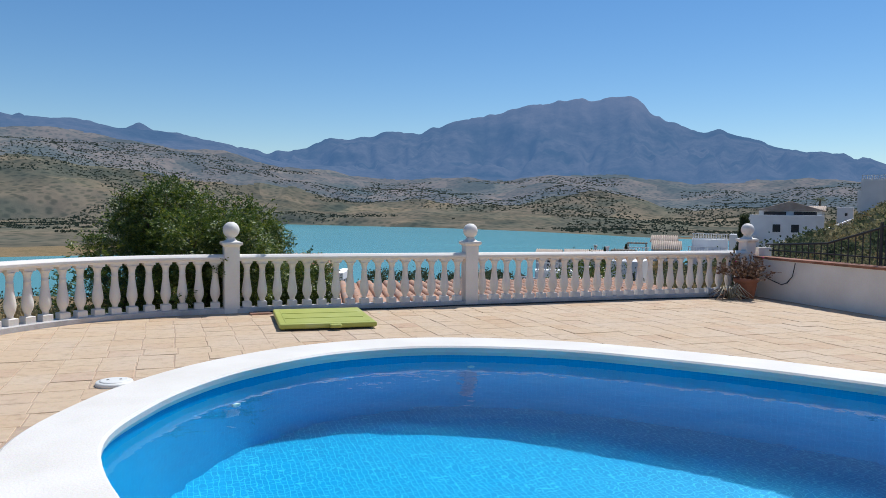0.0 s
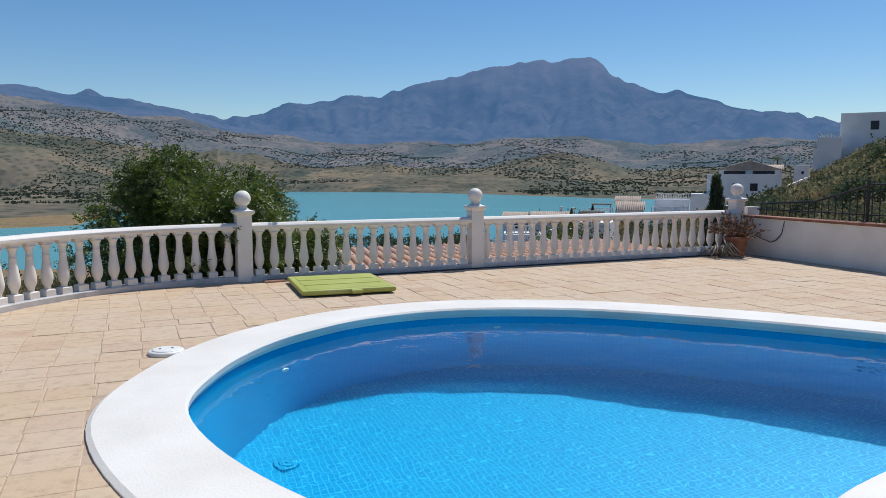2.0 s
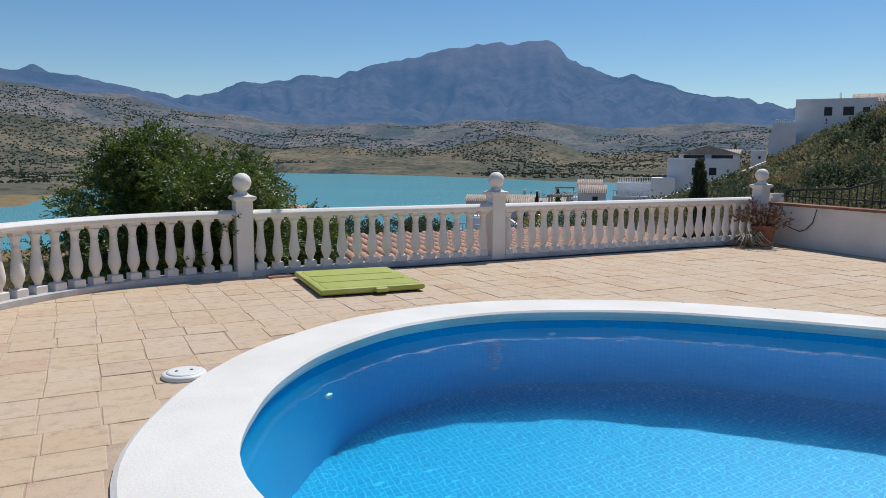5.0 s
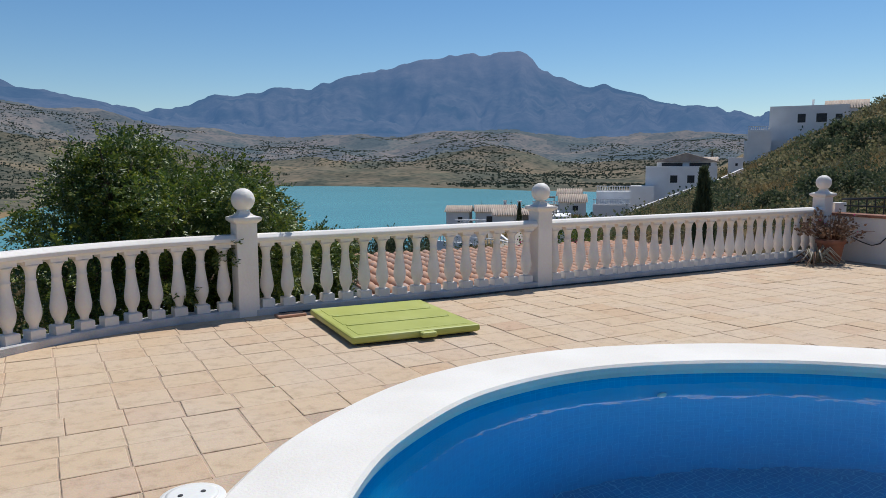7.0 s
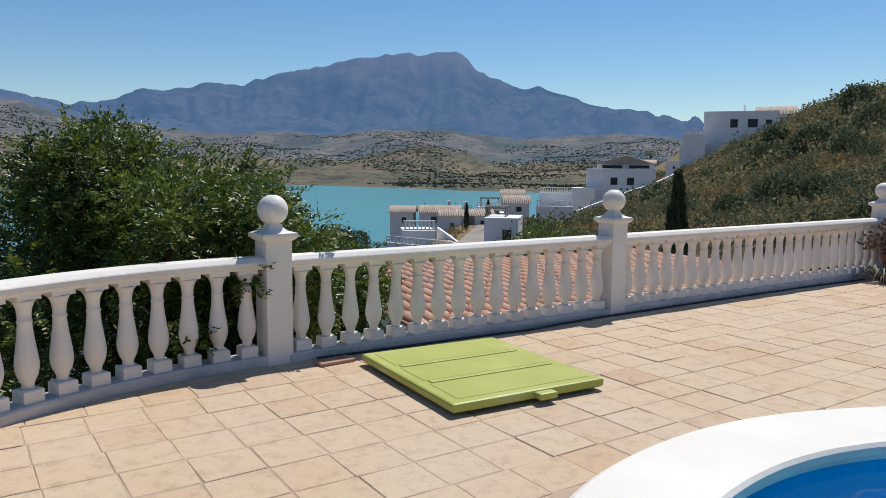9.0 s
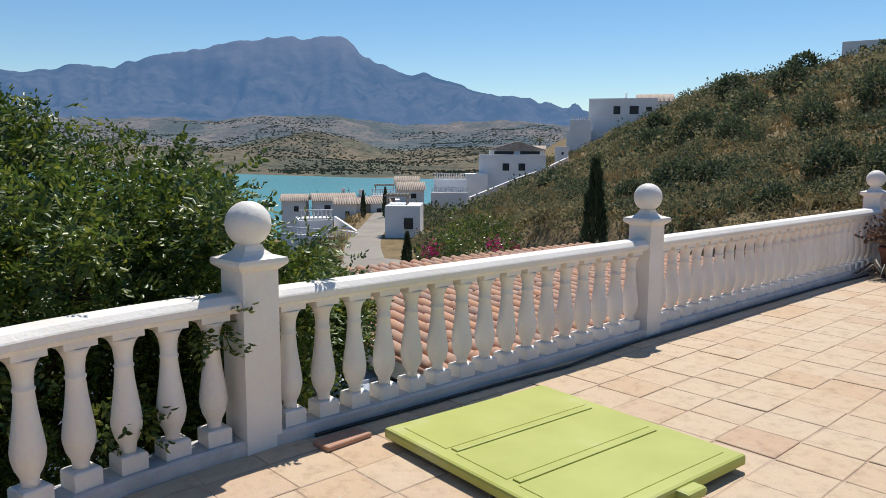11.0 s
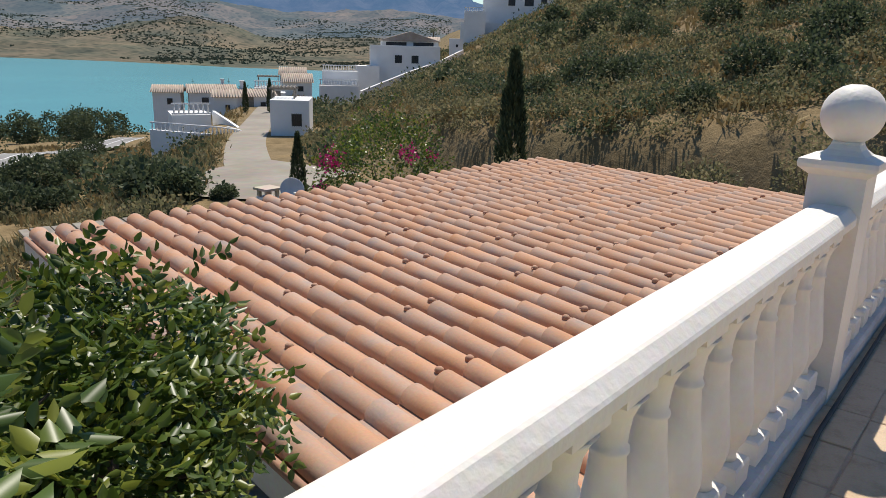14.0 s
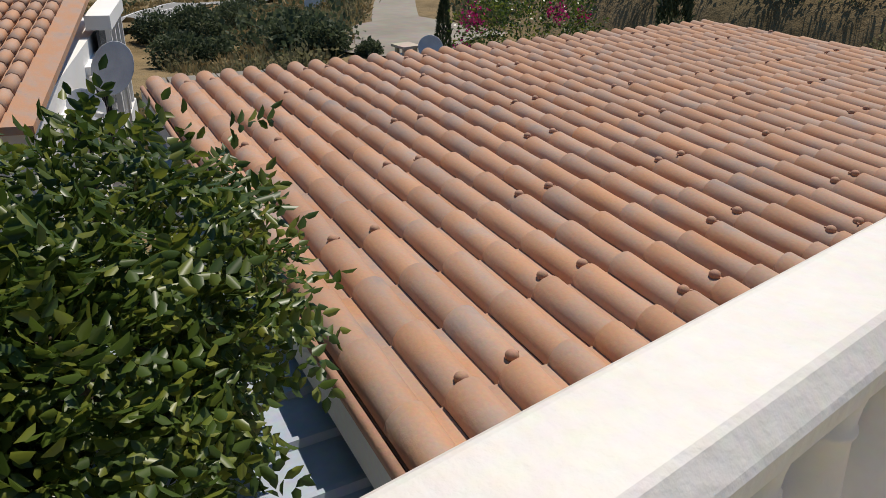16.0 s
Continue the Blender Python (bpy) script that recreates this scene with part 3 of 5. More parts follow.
def pillar():
    top = empty("balustrade_pillar")
    part("shaft", square_lathe([(0.105, 0), (0.105, 0.955)]), white_paint, top)
    part("cap", square_lathe([(0.105, 0.955), (0.118, 0.965), (0.142, 0.985), (0.145, 1.0), (0.142, 1.018), (0.085, 1.035)]), white_paint, top)
    nb = square_lathe([(0.085, 1.035), (0.062, 1.055), (0.052, 1.075), (0.05, 1.085)])
    part("neck", nb, white_paint, top)
    ball = lathe([(0.055, 1.078), (0.058, 1.086), (0.052, 1.09)], 20)
    lathe([(0.118 * math.sin(math.pi * (i + 1.3) / 13.3), 1.192 - 0.118 * math.cos(math.pi * (i + 1.3) / 13.3)) for i in range(12)], 24, ball)
    part("ball_finial", ball, white_paint, top, "round white ball finial", True)
    return tagged(top, "white painted square pillar topped with a ball", "pillar", group="balustrade pillars")


pl = pillar()
pl.matrix_basis = pose(POST_A, 0, 0, 0, 0, 4)
copy_thing(pl, pose(POST_B, 0, 0))
copy_thing(pl, pose(POST_C, 0.02, 0.04))
# ---- side wall with a brick capping ----
def wall_line(y):
    return EAST + 0.04 * y


side = [(wall_line(y), y) for y in (0.25, -4, -8, -13.5)]
tagged(part("wall_east", sweep(side, [(0.0, -4.2), (0.0, 0.70), (0.24, 0.70), (0.24, -4.2)]), white_paint, None), "white rendered side wall of the terrace", "wall", kind="structure")
tagged(part("wall_south", boxes(((-1, -13.7, 1.2), (13.6, 0.3, 2.8))), white_paint, None), "plain white wall closing the terrace", "wall", kind="structure")
tagged(part("wall_west", boxes(((-7.4, -10.0, 0.4), (0.25, 7.2, 0.9))), white_paint, None), "plain low white wall of the terrace", "wall", kind="structure")


# ---- leaves ----
def quads(name, base, along, side, material, parent=None, fold=0.25, kind="", fine=False):
    """Many small pointed leaves: base points, the way along each and its half-width."""
    nrm = np.cross(along, side)
    nrm /= np.linalg.norm(nrm, axis=1, keepdims=True) + 1e-9
    w = np.linalg.norm(side, axis=1, keepdims=True)
    n = len(base)
    if fine:
        up = nrm * w * fold
        V = np.stack([base, base + along * 0.3 + side * 0.9 + up, base + along * 0.68 + side * 0.75 + up, base + along - up * 0.6, base + along * 0.68 - side * 0.75 + up, base + along * 0.3 - side * 0.9 + up], 1).reshape(-1, 3)
        k = 6 * np.arange(n)[:, None]
        loops = np.concatenate([k + np.array([0, 1, 2, 3]), k + np.array([0, 3, 4, 5])], 1)
    else:
        V = np.stack([base, base + along * 0.45 + side + nrm * w * fold, base + along, base + along * 0.45 - side + nrm * w * fold], 1).reshape(-1, 3)
        loops = np.arange(4 * n)
    loops = loops.ravel().astype(np.int32)
    nf = len(loops) // 4
    me = bpy.data.meshes.new(name)
    me.vertices.add(len(V))
    me.vertices.foreach_set("co", V.astype(np.float32).ravel())
    me.loops.add(4 * nf)
    me.loops.foreach_set("vertex_index", loops)
    me.polygons.add(nf)
    me.polygons.foreach_set("loop_start", np.arange(0, 4 * nf, 4, dtype=np.int32))
    me.polygons.foreach_set("loop_total", np.full(nf, 4, dtype=np.int32))
    me.update(calc_edges=True)
    me.materials.append(material)
    ob = new(name, me)
    ob.parent = parent
    if kind:
        ob["kind"] = kind
    return ob


def unit(v):
    return v / (np.linalg.norm(v, axis=-1, keepdims=True) + 1e-9)


def shell_points(g, centre, radii, n, lo=0.55):
    d = unit(g.normal(size=(n, 3)))
    r = lo + (1 - lo) * g.random((n, 1)) ** 0.6
    r = r * (1 + 0.16 * np.sin(d[:, :1] * 9 + 1) * np.sin(d[:, 1:2] * 8 + 2) + 0.1 * g.normal(size=(n, 1)))
    return np.array(centre) + d * r * np.array(radii), d


def sprigs(g, pts, out, length, pairs, leaf_len, leaf_wid, droop=0.5):
    """Feathered leaves: pairs of leaflets along a stalk at each point."""
    n = len(pts)
    ax = unit(out + 0.8 * g.normal(size=(n, 3)) + np.array([0, 0, -droop]))
    sd = unit(np.cross(ax, unit(g.normal(size=(n, 3)) * 0.5 + np.array([0, 0, 1.0]))))
    B, A, S = [], [], []
    for k in range(pairs):
        f = (k + 0.6) / pairs
        p = pts + ax * length * f + np.array([0, 0, -0.25 * length * f * f])
        for sgn in (-1, 1):
            a = unit(sd * sgn + ax * 0.55 + 0.22 * g.normal(size=(n, 3)))
            ln = leaf_len * (0.75 + 0.5 * g.random((n, 1)))
            B.append(p), A.append(a * ln)
            S.append(unit(np.cross(a, np.cross(sd, ax) + 0.35 * g.normal(size=(n, 3)))) * leaf_wid * (0.8 + 0.4 * g.random((n, 1))))
    B.append(pts + ax * length), A.append(ax * leaf_len), S.append(sd * leaf_wid)
    return np.concatenate(B), np.concatenate(A), np.concatenate(S)


def broadleaf_tree():
    g = np.random.default_rng(11)
    base = Vector((-4.5, 2.7, -3.7))
    tree = empty("leafy_tree", Matrix.Translation(base))
    tagged(tree, "bushy green tree with feathered leaves overhanging the balustrade", "tree")
    lobes = [((-4.35, 2.6, 0.9), (0.95, 0.9, 0.95), 1050), ((-5.1, 2.4, 0.55), (0.75, 0.9, 0.9), 800), ((-4.55, 1.9, 1.45), (0.62, 0.55, 0.52), 420), ((-3.5, 2.5, 0.85), (0.85, 0.85, 0.8), 850), ((-3.05, 2.2, 0.8), (0.5, 0.6, 0.62), 520), ((-3.25, 0.62, 0.62), (0.36, 0.28, 0.33), 240),
             ((-2.35, 1.6, 0.3), (0.45, 0.45, 0.42), 480), ((-3.3, 1.35, -0.15), (0.5, 0.5, 0.55), 700), ((-4.6, 1.55, -0.4), (1.25, 1.0, 1.2), 1300), ((-3.4, 1.35, 0.25), (0.8, 0.75, 0.9), 1000),
             ((-4.25, 0.85, 1.0), (0.55, 0.5, 0.45), 380), ((-3.6, 0.8, 1.05), (0.42, 0.42, 0.38), 260), ((-5.3, 1.2, 0.0), (0.9, 0.8, 1.0), 700), ((-3.75, 1.1, -1.1), (0.85, 0.7, 0.8), 650), ((-2.35, 2.2, -0.25), (0.4, 0.55, 0.45), 320), ((-4.9, 1.5, 1.35), (0.5, 0.45, 0.45), 420), ((-2.5, 1.15, 0.3), (0.38, 0.3, 0.3), 260)]
    tb = tube([(0, 0, 0), (0.06, -0.1, 1.0), (-0.05, -0.2, 2.0), (0.05, -0.3, 2.9)], 0.16, 9, taper=0.1)
    part("trunk", tb, bark, tree, "grey-brown trunk")
    fork = Vector((0.05, -0.3, 2.9))
    for c, rad, n in lobes:
        c = Vector(c) - base
        m1 = fork.lerp(c, 0.5) + Vector((0.1, 0.05, 0.12))
        br = tube([fork, m1, c], 0.07, 6, taper=0.02)
        for k in range(9):
            d = Vector(g.normal(size=3)).normalized()
            e = c + Vector((d.x * rad[0], d.y * rad[1], d.z * rad[2])) * 0.9
            tube([m1.lerp(c, 0.6), m1.lerp(c, 0.6).lerp(e, 0.5) + Vector((0, 0, 0.06)), e], 0.014, 4, br, 0.004)
        part("branch", br, bark, tree)
    P, D = [], []
    for c, rad, n in lobes:
        p, d = shell_points(g, Vector(c) - base, rad, int(n * 1.35), 0.45)
        P.append(p), D.append(d)
    # loose shoots that stand out of the crown
    for c, d, ln in (((-4.5, 2.5, 1.75), (0.1, 0, 1), 0.3), ((-3.4, 2.0, 1.35), (0.5, 0, 0.6), 0.4), ((-3.5, 1.6, 1.1), (0.7, -0.2, 0.5), 0.45), ((-5.5, 2.2, 0.9), (-0.8, 0, 0.3), 0.4), ((-3.8, 0.35, 1.2), (0.1, -0.6, 0.25), 0.22), ((-4.4, 0.3, 1.1), (-0.3, -0.5, 0.2), 0.25), ((-3.25, 0.2, 0.92), (0.3, -0.2, 0.5), 0.25), ((-2.3, 1.5, 0.2), (0.9, 0.3, -0.3), 0.4), ((-2.45, 1.3, -0.1), (0.8, 0.2, -0.3), 0.4), ((-3.98, 0.2, 0.75), (0.2, -0.9, -0.2), 0.3), ((-4.35, 0.25, 0.3), (-0.1, -0.9, 0.1), 0.33), ((-3.3, 0.35, 0.3), (0.3, -0.7, 0.2), 0.25)):
        k = 26
        t = g.random((k, 1))
        P.append(np.array(Vector(c) - base) + np.array(d) * ln * t + 0.05 * g.normal(size=(k, 3)))
        D.append(unit(np.array(d) + 0.7 * g.normal(size=(k, 3))))
    B, A, S = sprigs(g, np.concatenate(P), np.concatenate(D), 0.155, 5, 0.046, 0.0128)
    quads("crown", B, A, S, tree_leaf, tree, 0.35, "", True)
    return tree


broadleaf_tree()


# ---- roof next door, below the balustrade ----
RX, RC = Vector((0.9969, -0.079)), Vector((0.19, 0.9818))
RO = Vector((-1.97, 0.30))
PITCH, STEP, NC, NR = 0.2055, 0.375, 35, 15
FALL = 0.024


def roof_at(u, v):
    p = RO + RX * u + RC * v
    return Vector((p.x, p.y, -0.104 - FALL * v))


def roof():
    house = empty("tiled_house", pose(2, 3, -3.6))
    tagged(house, "low house with a shallow roof of reddish clay tiles", "house")
    inv = house.matrix_basis.inverted()
    # one tile: a half-round barrel beside a flat pan, its near end tucked under
    sec = []
    for i in range(9):
        a = math.pi * i / 8
        sec.append((0.075 - 0.075 * math.cos(a), 0.070 * math.sin(a) ** 0.9))
    sec += [(0.165, 0.004), (PITCH, 0.0)]
    n = len(sec)
    V, F = [], []
    for v, lift, grow in ((0.0, 0.0, 0.97), (STEP * 0.5, 0.005, 0.985), (STEP + 0.014, 0.015, 1.02), (STEP + 0.014, 0.001, 0.94)):
        for u, w in sec:
            p = RX * (0.075 + (u - 0.075) * (grow if u < 0.152 else 1)) + RC * v
            V.append((p.x, p.y, w * grow + lift - FALL * v))
    for k in range(3):
        for i in range(n - 1):
            F.append((k * n + i, k * n + i + 1, (k + 1) * n + i + 1, (k + 1) * n + i))
    me = bpy.data.meshes.new("roof_tile")
    me.from_pydata(V, [], F)
    me.materials.append(roof_clay)
    me.shade_smooth()
    rv, rf = [], []
    slab = [roof_at(0, 0), roof_at(NC * PITCH, 0), roof_at(NC * PITCH, NR * STEP), roof_at(0, NR * STEP)]
    part_v = [tuple(inv @ (p + Vector((0, 0, -0.012)))) for p in slab] + [tuple(inv @ (p + Vector((0, 0, -0.09)))) for p in slab]
    deck = from_data("roof_deck", part_v, [(0, 1, 2, 3), (7, 6, 5, 4), (0, 4, 5, 1), (1, 5, 6, 2), (2, 6, 7, 3), (3, 7, 4, 0)], roof_clay, house)
    g = np.random.default_rng(5)
    for i in range(NC):
        for j in range(NR):
            p = roof_at(i * PITCH, j * STEP)
            q = inv @ p
            if i < 25 and j < 12:
                t = new("roof_tile", me)
                t.parent = deck
                t.matrix_basis = Matrix.Translation(q + Vector((0, 0, float(g.normal()) * 0.0015)))
            else:
                o = len(rv)
                rv += [(q.x + a, q.y + b, q.z + c) for a, b, c in V]
                rf += [tuple(o + k for k in f) for f in F]
    rest = from_data("roof_tiles", rv, rf, roof_clay, house, True)
    rest["kind"] = "stuff"
    # round fixing caps
    cap = lathe([(0.022, -0.006), (0.024, 0.004), (0.021, 0.014), (0.013, 0.021), (0.003, 0.023)], 11)
    box(cap, (0.027, -0.004, 0.002), (0.016, 0.008, 0.008))
    cm = bpy.data.meshes.new("fixing_cap")
    cap.to_mesh(cm)
    cm.materials.append(loose_tile)
    rows = [(2, 0), (3, 1), (5, 0), (7, 1), (9, 0), (12, 1), (14, 0)]
    for j, ph in rows:
        for i in range(1, NC):
            if (i + ph * 2) % 5 in (1, 2):
                p = inv @ (roof_at(i * PITCH + 0.075, j * STEP + 0.05 + float(g.normal()) * 0.012) + Vector((0, 0, 0.071)))
                c = new("fixing_cap", cm)
                c.parent = house
                c.matrix_basis = Matrix.Translation(p) @ pose(0, 0, 0, 0, 0, float(g.random()) * 360)
    # verge strip and walls
    def wallbox(name, a, b, z0, z1, th, m):
        d = (b - a)
        mid = (a + b) / 2
        bm = bmesh.new()
        box(bm, (0, 0, 0), (d.length, th, z1 - z0))
        bmesh.ops.transform(bm, matrix=Matrix.Translation(Vector((mid.x, mid.y, (z0 + z1) / 2))) @ Matrix.Rotation(math.atan2(d.y, d.x), 4, "Z"), verts=bm.verts)
        bmesh.ops.transform(bm, matrix=inv, verts=bm.verts)
        return part(name, bm, m, house)
    c0, c1, c2, c3 = [RO + RX * u + RC * v for u, v in ((0.02, 0.05), (NC * PITCH - 0.3, 0.05), (NC * PITCH - 0.3, NR * STEP - 0.3), (0.02, NR * STEP - 0.3))]
    wallbox("wall", c0, c3, -3.6, -0.5, 0.2, cream_paint)
    wallbox("wall", c1, c2, -3.6, -0.5, 0.2, cream_paint)
    wallbox("wall", c3, c2, -3.6, -0.5, 0.2, cream_paint)
    vb = tube([inv @ (roof_at(-0.03, v) + Vector((0, 0, 0.0))) for v in (0.0, 2.8, NR * STEP)], 0.022, 5)
    part("verge_strip", vb, loose_tile, house)
    fb = bmesh.new()
    for v0, v1 in ((0.0, NR * STEP),):
        a, b = inv @ roof_at(-0.045, v0), inv @ roof_at(-0.045, v1)
        vs = [fb.verts.new(a), fb.verts.new(b), fb.verts.new(b - Vector((0, 0, 0.16))), fb.verts.new(a - Vector((0, 0, 0.16)))]
        vs2 = [fb.verts.new(v.co + Vector((0.03, 0, 0))) for v in vs]
        fb.faces.new(vs), fb.faces.new(vs2[::-1])
        for k in range(4):
            fb.faces.new((vs[k], vs2[k], vs2[(k + 1) % 4], vs[(k + 1) % 4]))
    part("fascia", fb, cream_paint, house, "pale painted fascia board")
    return house


roof()


def sheet_roof():
    """Ribbed metal sheets over the yard beside the house."""
    top = empty("metal_sheet_roof", pose(-2.13, 1.5, -0.40, 0, 0, -11))
    tagged(top, "grey-blue ribbed metal sheet roof over the yard", "roof")
    w, d = 0.92, 2.6
    bm = bmesh.new()
    prof, y = [], -d / 2
    while y < d / 2:
        prof += [(y, 0), (y + 0.21, 0), (y + 0.225, 0.025), (y + 0.245, 0.025), (y + 0.26, 0)]
        y += 0.26
    lo, hi = [], []
    for yy, zz in prof:
        lo.append(bm.verts.new((-w / 2, yy, zz))), hi.append(bm.verts.new((w / 2, yy, zz + 0.03)))
    for k in range(len(lo) - 1):
        bm.faces.new((lo[k], hi[k], hi[k + 1], lo[k + 1]))
    part("sheet", bm, sheet_blue, top)
    for k in range(8):
        c = (-w / 2 - 0.03, -d / 2 + 0.1 + k * 0.3, 0.02)
        b = boxes((c, (0.1, 0.27, 0.04)), bevel=0.008)
        e = part("edge_clip", b, plastic_white, top)
        bolt = lathe([(0.012, 0), (0.012, 0.01), (0.006, 0.014)], 8, at=(c[0], c[1], 0.04))
        part("bolt", bolt, dish_grey, e)
    part("beam", boxes(((-w / 2 + 0.05, 0, -0.09), (0.08, d, 0.14)), ((w / 2 - 0.3, 0, -0.09), (0.06, d, 0.1))), timber, top)
    for y in (-d / 2 + 0.1, d / 2 - 0.1):
        part("post", boxes(((-w / 2 + 0.05, y, -2.05), (0.08, 0.08, 3.9))), timber, top)
    return top


sheet_roof()


# ---- things on the terrace ----
def lid():
    top = empty("pool_chest_lid", pose(-2.6, -1.17, 0.0, 0, 0, -3.5))
    tagged(top, "large lime-green plastic lid lying on the tiles", "lid")
    w, d, h = 1.22, 1.40, 0.068
    bm = bmesh.new()
    box(bm, (0, 0, 0.02 + h / 2), (w, d, h), bevel=0.018, seg=2)
    for v in bm.verts:
        if v.co.z < 0.03:
            v.co.x *= 0.985
            v.co.y *= 0.985
    part("shell", bm, lime_plastic, top, smooth=False)
    for k in range(3):
        y = -0.44 + k * 0.44
        pb = bmesh.new()
        box(pb, (0.0, y, h + 0.0205), (w - 0.16, 0.36, 0.006), bevel=0.0025)
        part("panel", pb, lime_plastic, top)
    for k in range(2):
        rb = bmesh.new()
        box(rb, (0.0, -0.22 + k * 0.44, h + 0.022), (w - 0.2, 0.05, 0.012), bevel=0.005, seg=2)
        part("rib", rb, lime_plastic, top, "faded scuffed rib")
    hb = bmesh.new()
    box(hb, (0.08, -d / 2 - 0.03, 0.055), (0.15, 0.08, 0.05), bevel=0.018, seg=2)
    part("handle_tab", hb, lime_plastic, top)
    part("foot", boxes(((0, 0, 0.012), (w - 0.14, d - 0.14, 0.024))), rubber, top)


lid()
lt = bmesh.new()
box(lt, (0, 0, 0.014), (0.30, 0.14, 0.028), bevel=0.005)
box(lt, (-0.05, 0.03, 0.0), (0.2, 0.1, 0.001))
ob = part("terracotta_slab", lt, loose_tile, None)
ob.matrix_basis = pose(-3.32, -0.27, 0.0, 0, 0, 4)
tagged(ob, "loose reddish terracotta slab beside the pillar", "tile")


def skimmer():
    top = empty("skimmer_lid", pose(-4.93, -4.17, 0))
    tagged(top, "round cream plastic skimmer lid beside the coping", "lid")
    part("rim", lathe([(0.15, -0.01), (0.15, 0.024), (0.142, 0.034), (0.12, 0.036)], 28), plastic_white, top)
    part("cover", lathe([(0.118, 0.02), (0.118, 0.040), (0.10, 0.044), (0.01, 0.046)], 28), plastic_white, top)
    for k in (-0.05, 0.05):
        part("finger_hole", lathe([(0.012, 0.044), (0.012, 0.048)], 10, at=(k, 0, 0)), rubber, top)


skimmer()


def potted_plant():
    g = np.random.default_rng(8)
    top = empty("potted_geranium", pose(5.2, -0.42, 0))
    tagged(top, "withered reddish geranium in a large terracotta pot", "potted plant")
    pot = part("pot", lathe([(0.13, 0), (0.145, 0.02), (0.19, 0.29), (0.2, 0.30), (0.215, 0.31), (0.22, 0.36), (0.205, 0.375), (0.19, 0.37), (0.18, 0.33), (0.01, 0.32)], 26), pot_clay, top)
    st = bmesh.new()
    P, D = [], []
    for k in range(70):
        a, e = g.random() * 6.283, 0.35 + g.random() * 1.05
        d = np.array([math.cos(a) * math.cos(e), math.sin(a) * math.cos(e), math.sin(e)])
        ln = 0.25 + 0.33 * g.random()
        s = np.array([0.08 * math.cos(a), 0.08 * math.sin(a), 0.33])
        mid = s + d * ln * 0.55 + np.array([0, 0, 0.05])
        e2 = s + d * ln + np.array([0, 0, -0.05])
        tube([s, mid, e2], 0.007, 4, st, 0.003)
        m = 9
        t = g.random((m, 1)) * 0.6 + 0.4
        P.append(s + (e2 - s) * t + 0.03 * g.normal(size=(m, 3)))
        D.append(unit(d + 0.9 * g.normal(size=(m, 3))))
    part("stems", st, dead_leaf, top)
    P, D = np.concatenate(P), np.concatenate(D)
    S = unit(np.cross(D, g.normal(size=D.shape))) * 0.022
    quads("leaves", P, D * 0.055, S, dead_leaf, top)
    P = P[::40] + np.array([0, 0, 0.04])
    quads("flowers", P, unit(g.normal(size=P.shape)) * 0.03, unit(g.normal(size=P.shape)) * 0.014, magenta, top)


potted_plant()


def dry_aloe():
    g = np.random.default_rng(9)
    top = empty("dried_aloe", pose(4.78, -0.45, 0))
    tagged(top, "dried greyish aloe clump sprawling on the tiles", "plant")
    for k in range(34):
        a = g.random() * 6.283
        ln = 0.22 + 0.22 * g.random()
        up = 0.05 + 0.2 * g.random()
        c, s = math.cos(a), math.sin(a)
        bm = tube([(0.03 * c, 0.03 * s, 0.03), (ln * 0.5 * c, ln * 0.5 * s, 0.04 + up), (ln * c, ln * s, max(0.015, up * 0.35))], 0.016, 5, taper=0.004)
        part("blade", bm, pale_leaf if k % 3 else dead_leaf, top)


dry_aloe()
cab = part("cable", tube([(5.58, -1.15, 0.69), (5.63, -1.05, 0.45), (5.64, -0.92, 0.32), (5.64, -0.8, 0.28), (5.62, -0.66, 0.32), (5.5, -0.55, 0.4)], 0.009, 6), rubber, None)
tagged(cab, "dark cable hanging in a loop on the white wall", "cable")
hose = part("hose", tube([(-3.4, -0.125, 0.012), (-2.5, -0.15, 0.012), (-1.9, -0.17, 0.012), (-1.3, -0.21, 0.012), (-0.9, -0.17, 0.012), (-0.4, -0.145, 0.012), (1.5, -0.13, 0.012), (3.5, -0.14, 0.012), (4.9, -0.2, 0.012)], 0.011, 6), rubber, None)
tagged(hose, "thin dark hose lying along the balustrade foot", "hose")


def floor_drain(x, y, r, name, label):
    top = empty(name, pose(x, y, DEEP))
    tagged(top, label, "drain")
    part("rim", lathe([(r, 0), (r, 0.012), (r * 0.9, 0.018), (r * 0.9, 0.01)], 24), plastic_white, top)
    for k in range(1, 6):
        rr = r * 0.88 * k / 6
        part("ring", lathe([(rr - 0.006, 0.008), (rr - 0.006, 0.016), (rr + 0.006, 0.016), (rr + 0.006, 0.008)], 20, caps=False), plastic_white, top)
    part("cover", lathe([(r * 0.9, 0.004), (r * 0.9, 0.009)], 20), dish_grey, top)


floor_drain(-4.0, -6.1, 0.16, "pool_drain", "round white slotted drain in the pool floor")
noz = part("pool_inlet", lathe([(0.05, 0.0), (0.05, 0.012), (0.03, 0.02), (0.02, 0.01)], 16), plastic_white, None)
noz.matrix_basis = pose(-4.28, -6.45, DEEP)
tagged(noz, "small white round plug on the pool floor", "plug")
for x, y, a in ((-1.4, -3.52, 180), (-3.95, -4.33, 215)):
    inl = part("pool_nozzle", lathe([(0.045, 0.0), (0.045, 0.015), (0.03, 0.025), (0.015, 0.012)], 16), plastic_white, None)
    inl.matrix_basis = pose(x, y - 0.0, -0.42, 90, 0, a - 180)
    tagged(inl, "white water inlet in the blue pool wall", "nozzle")


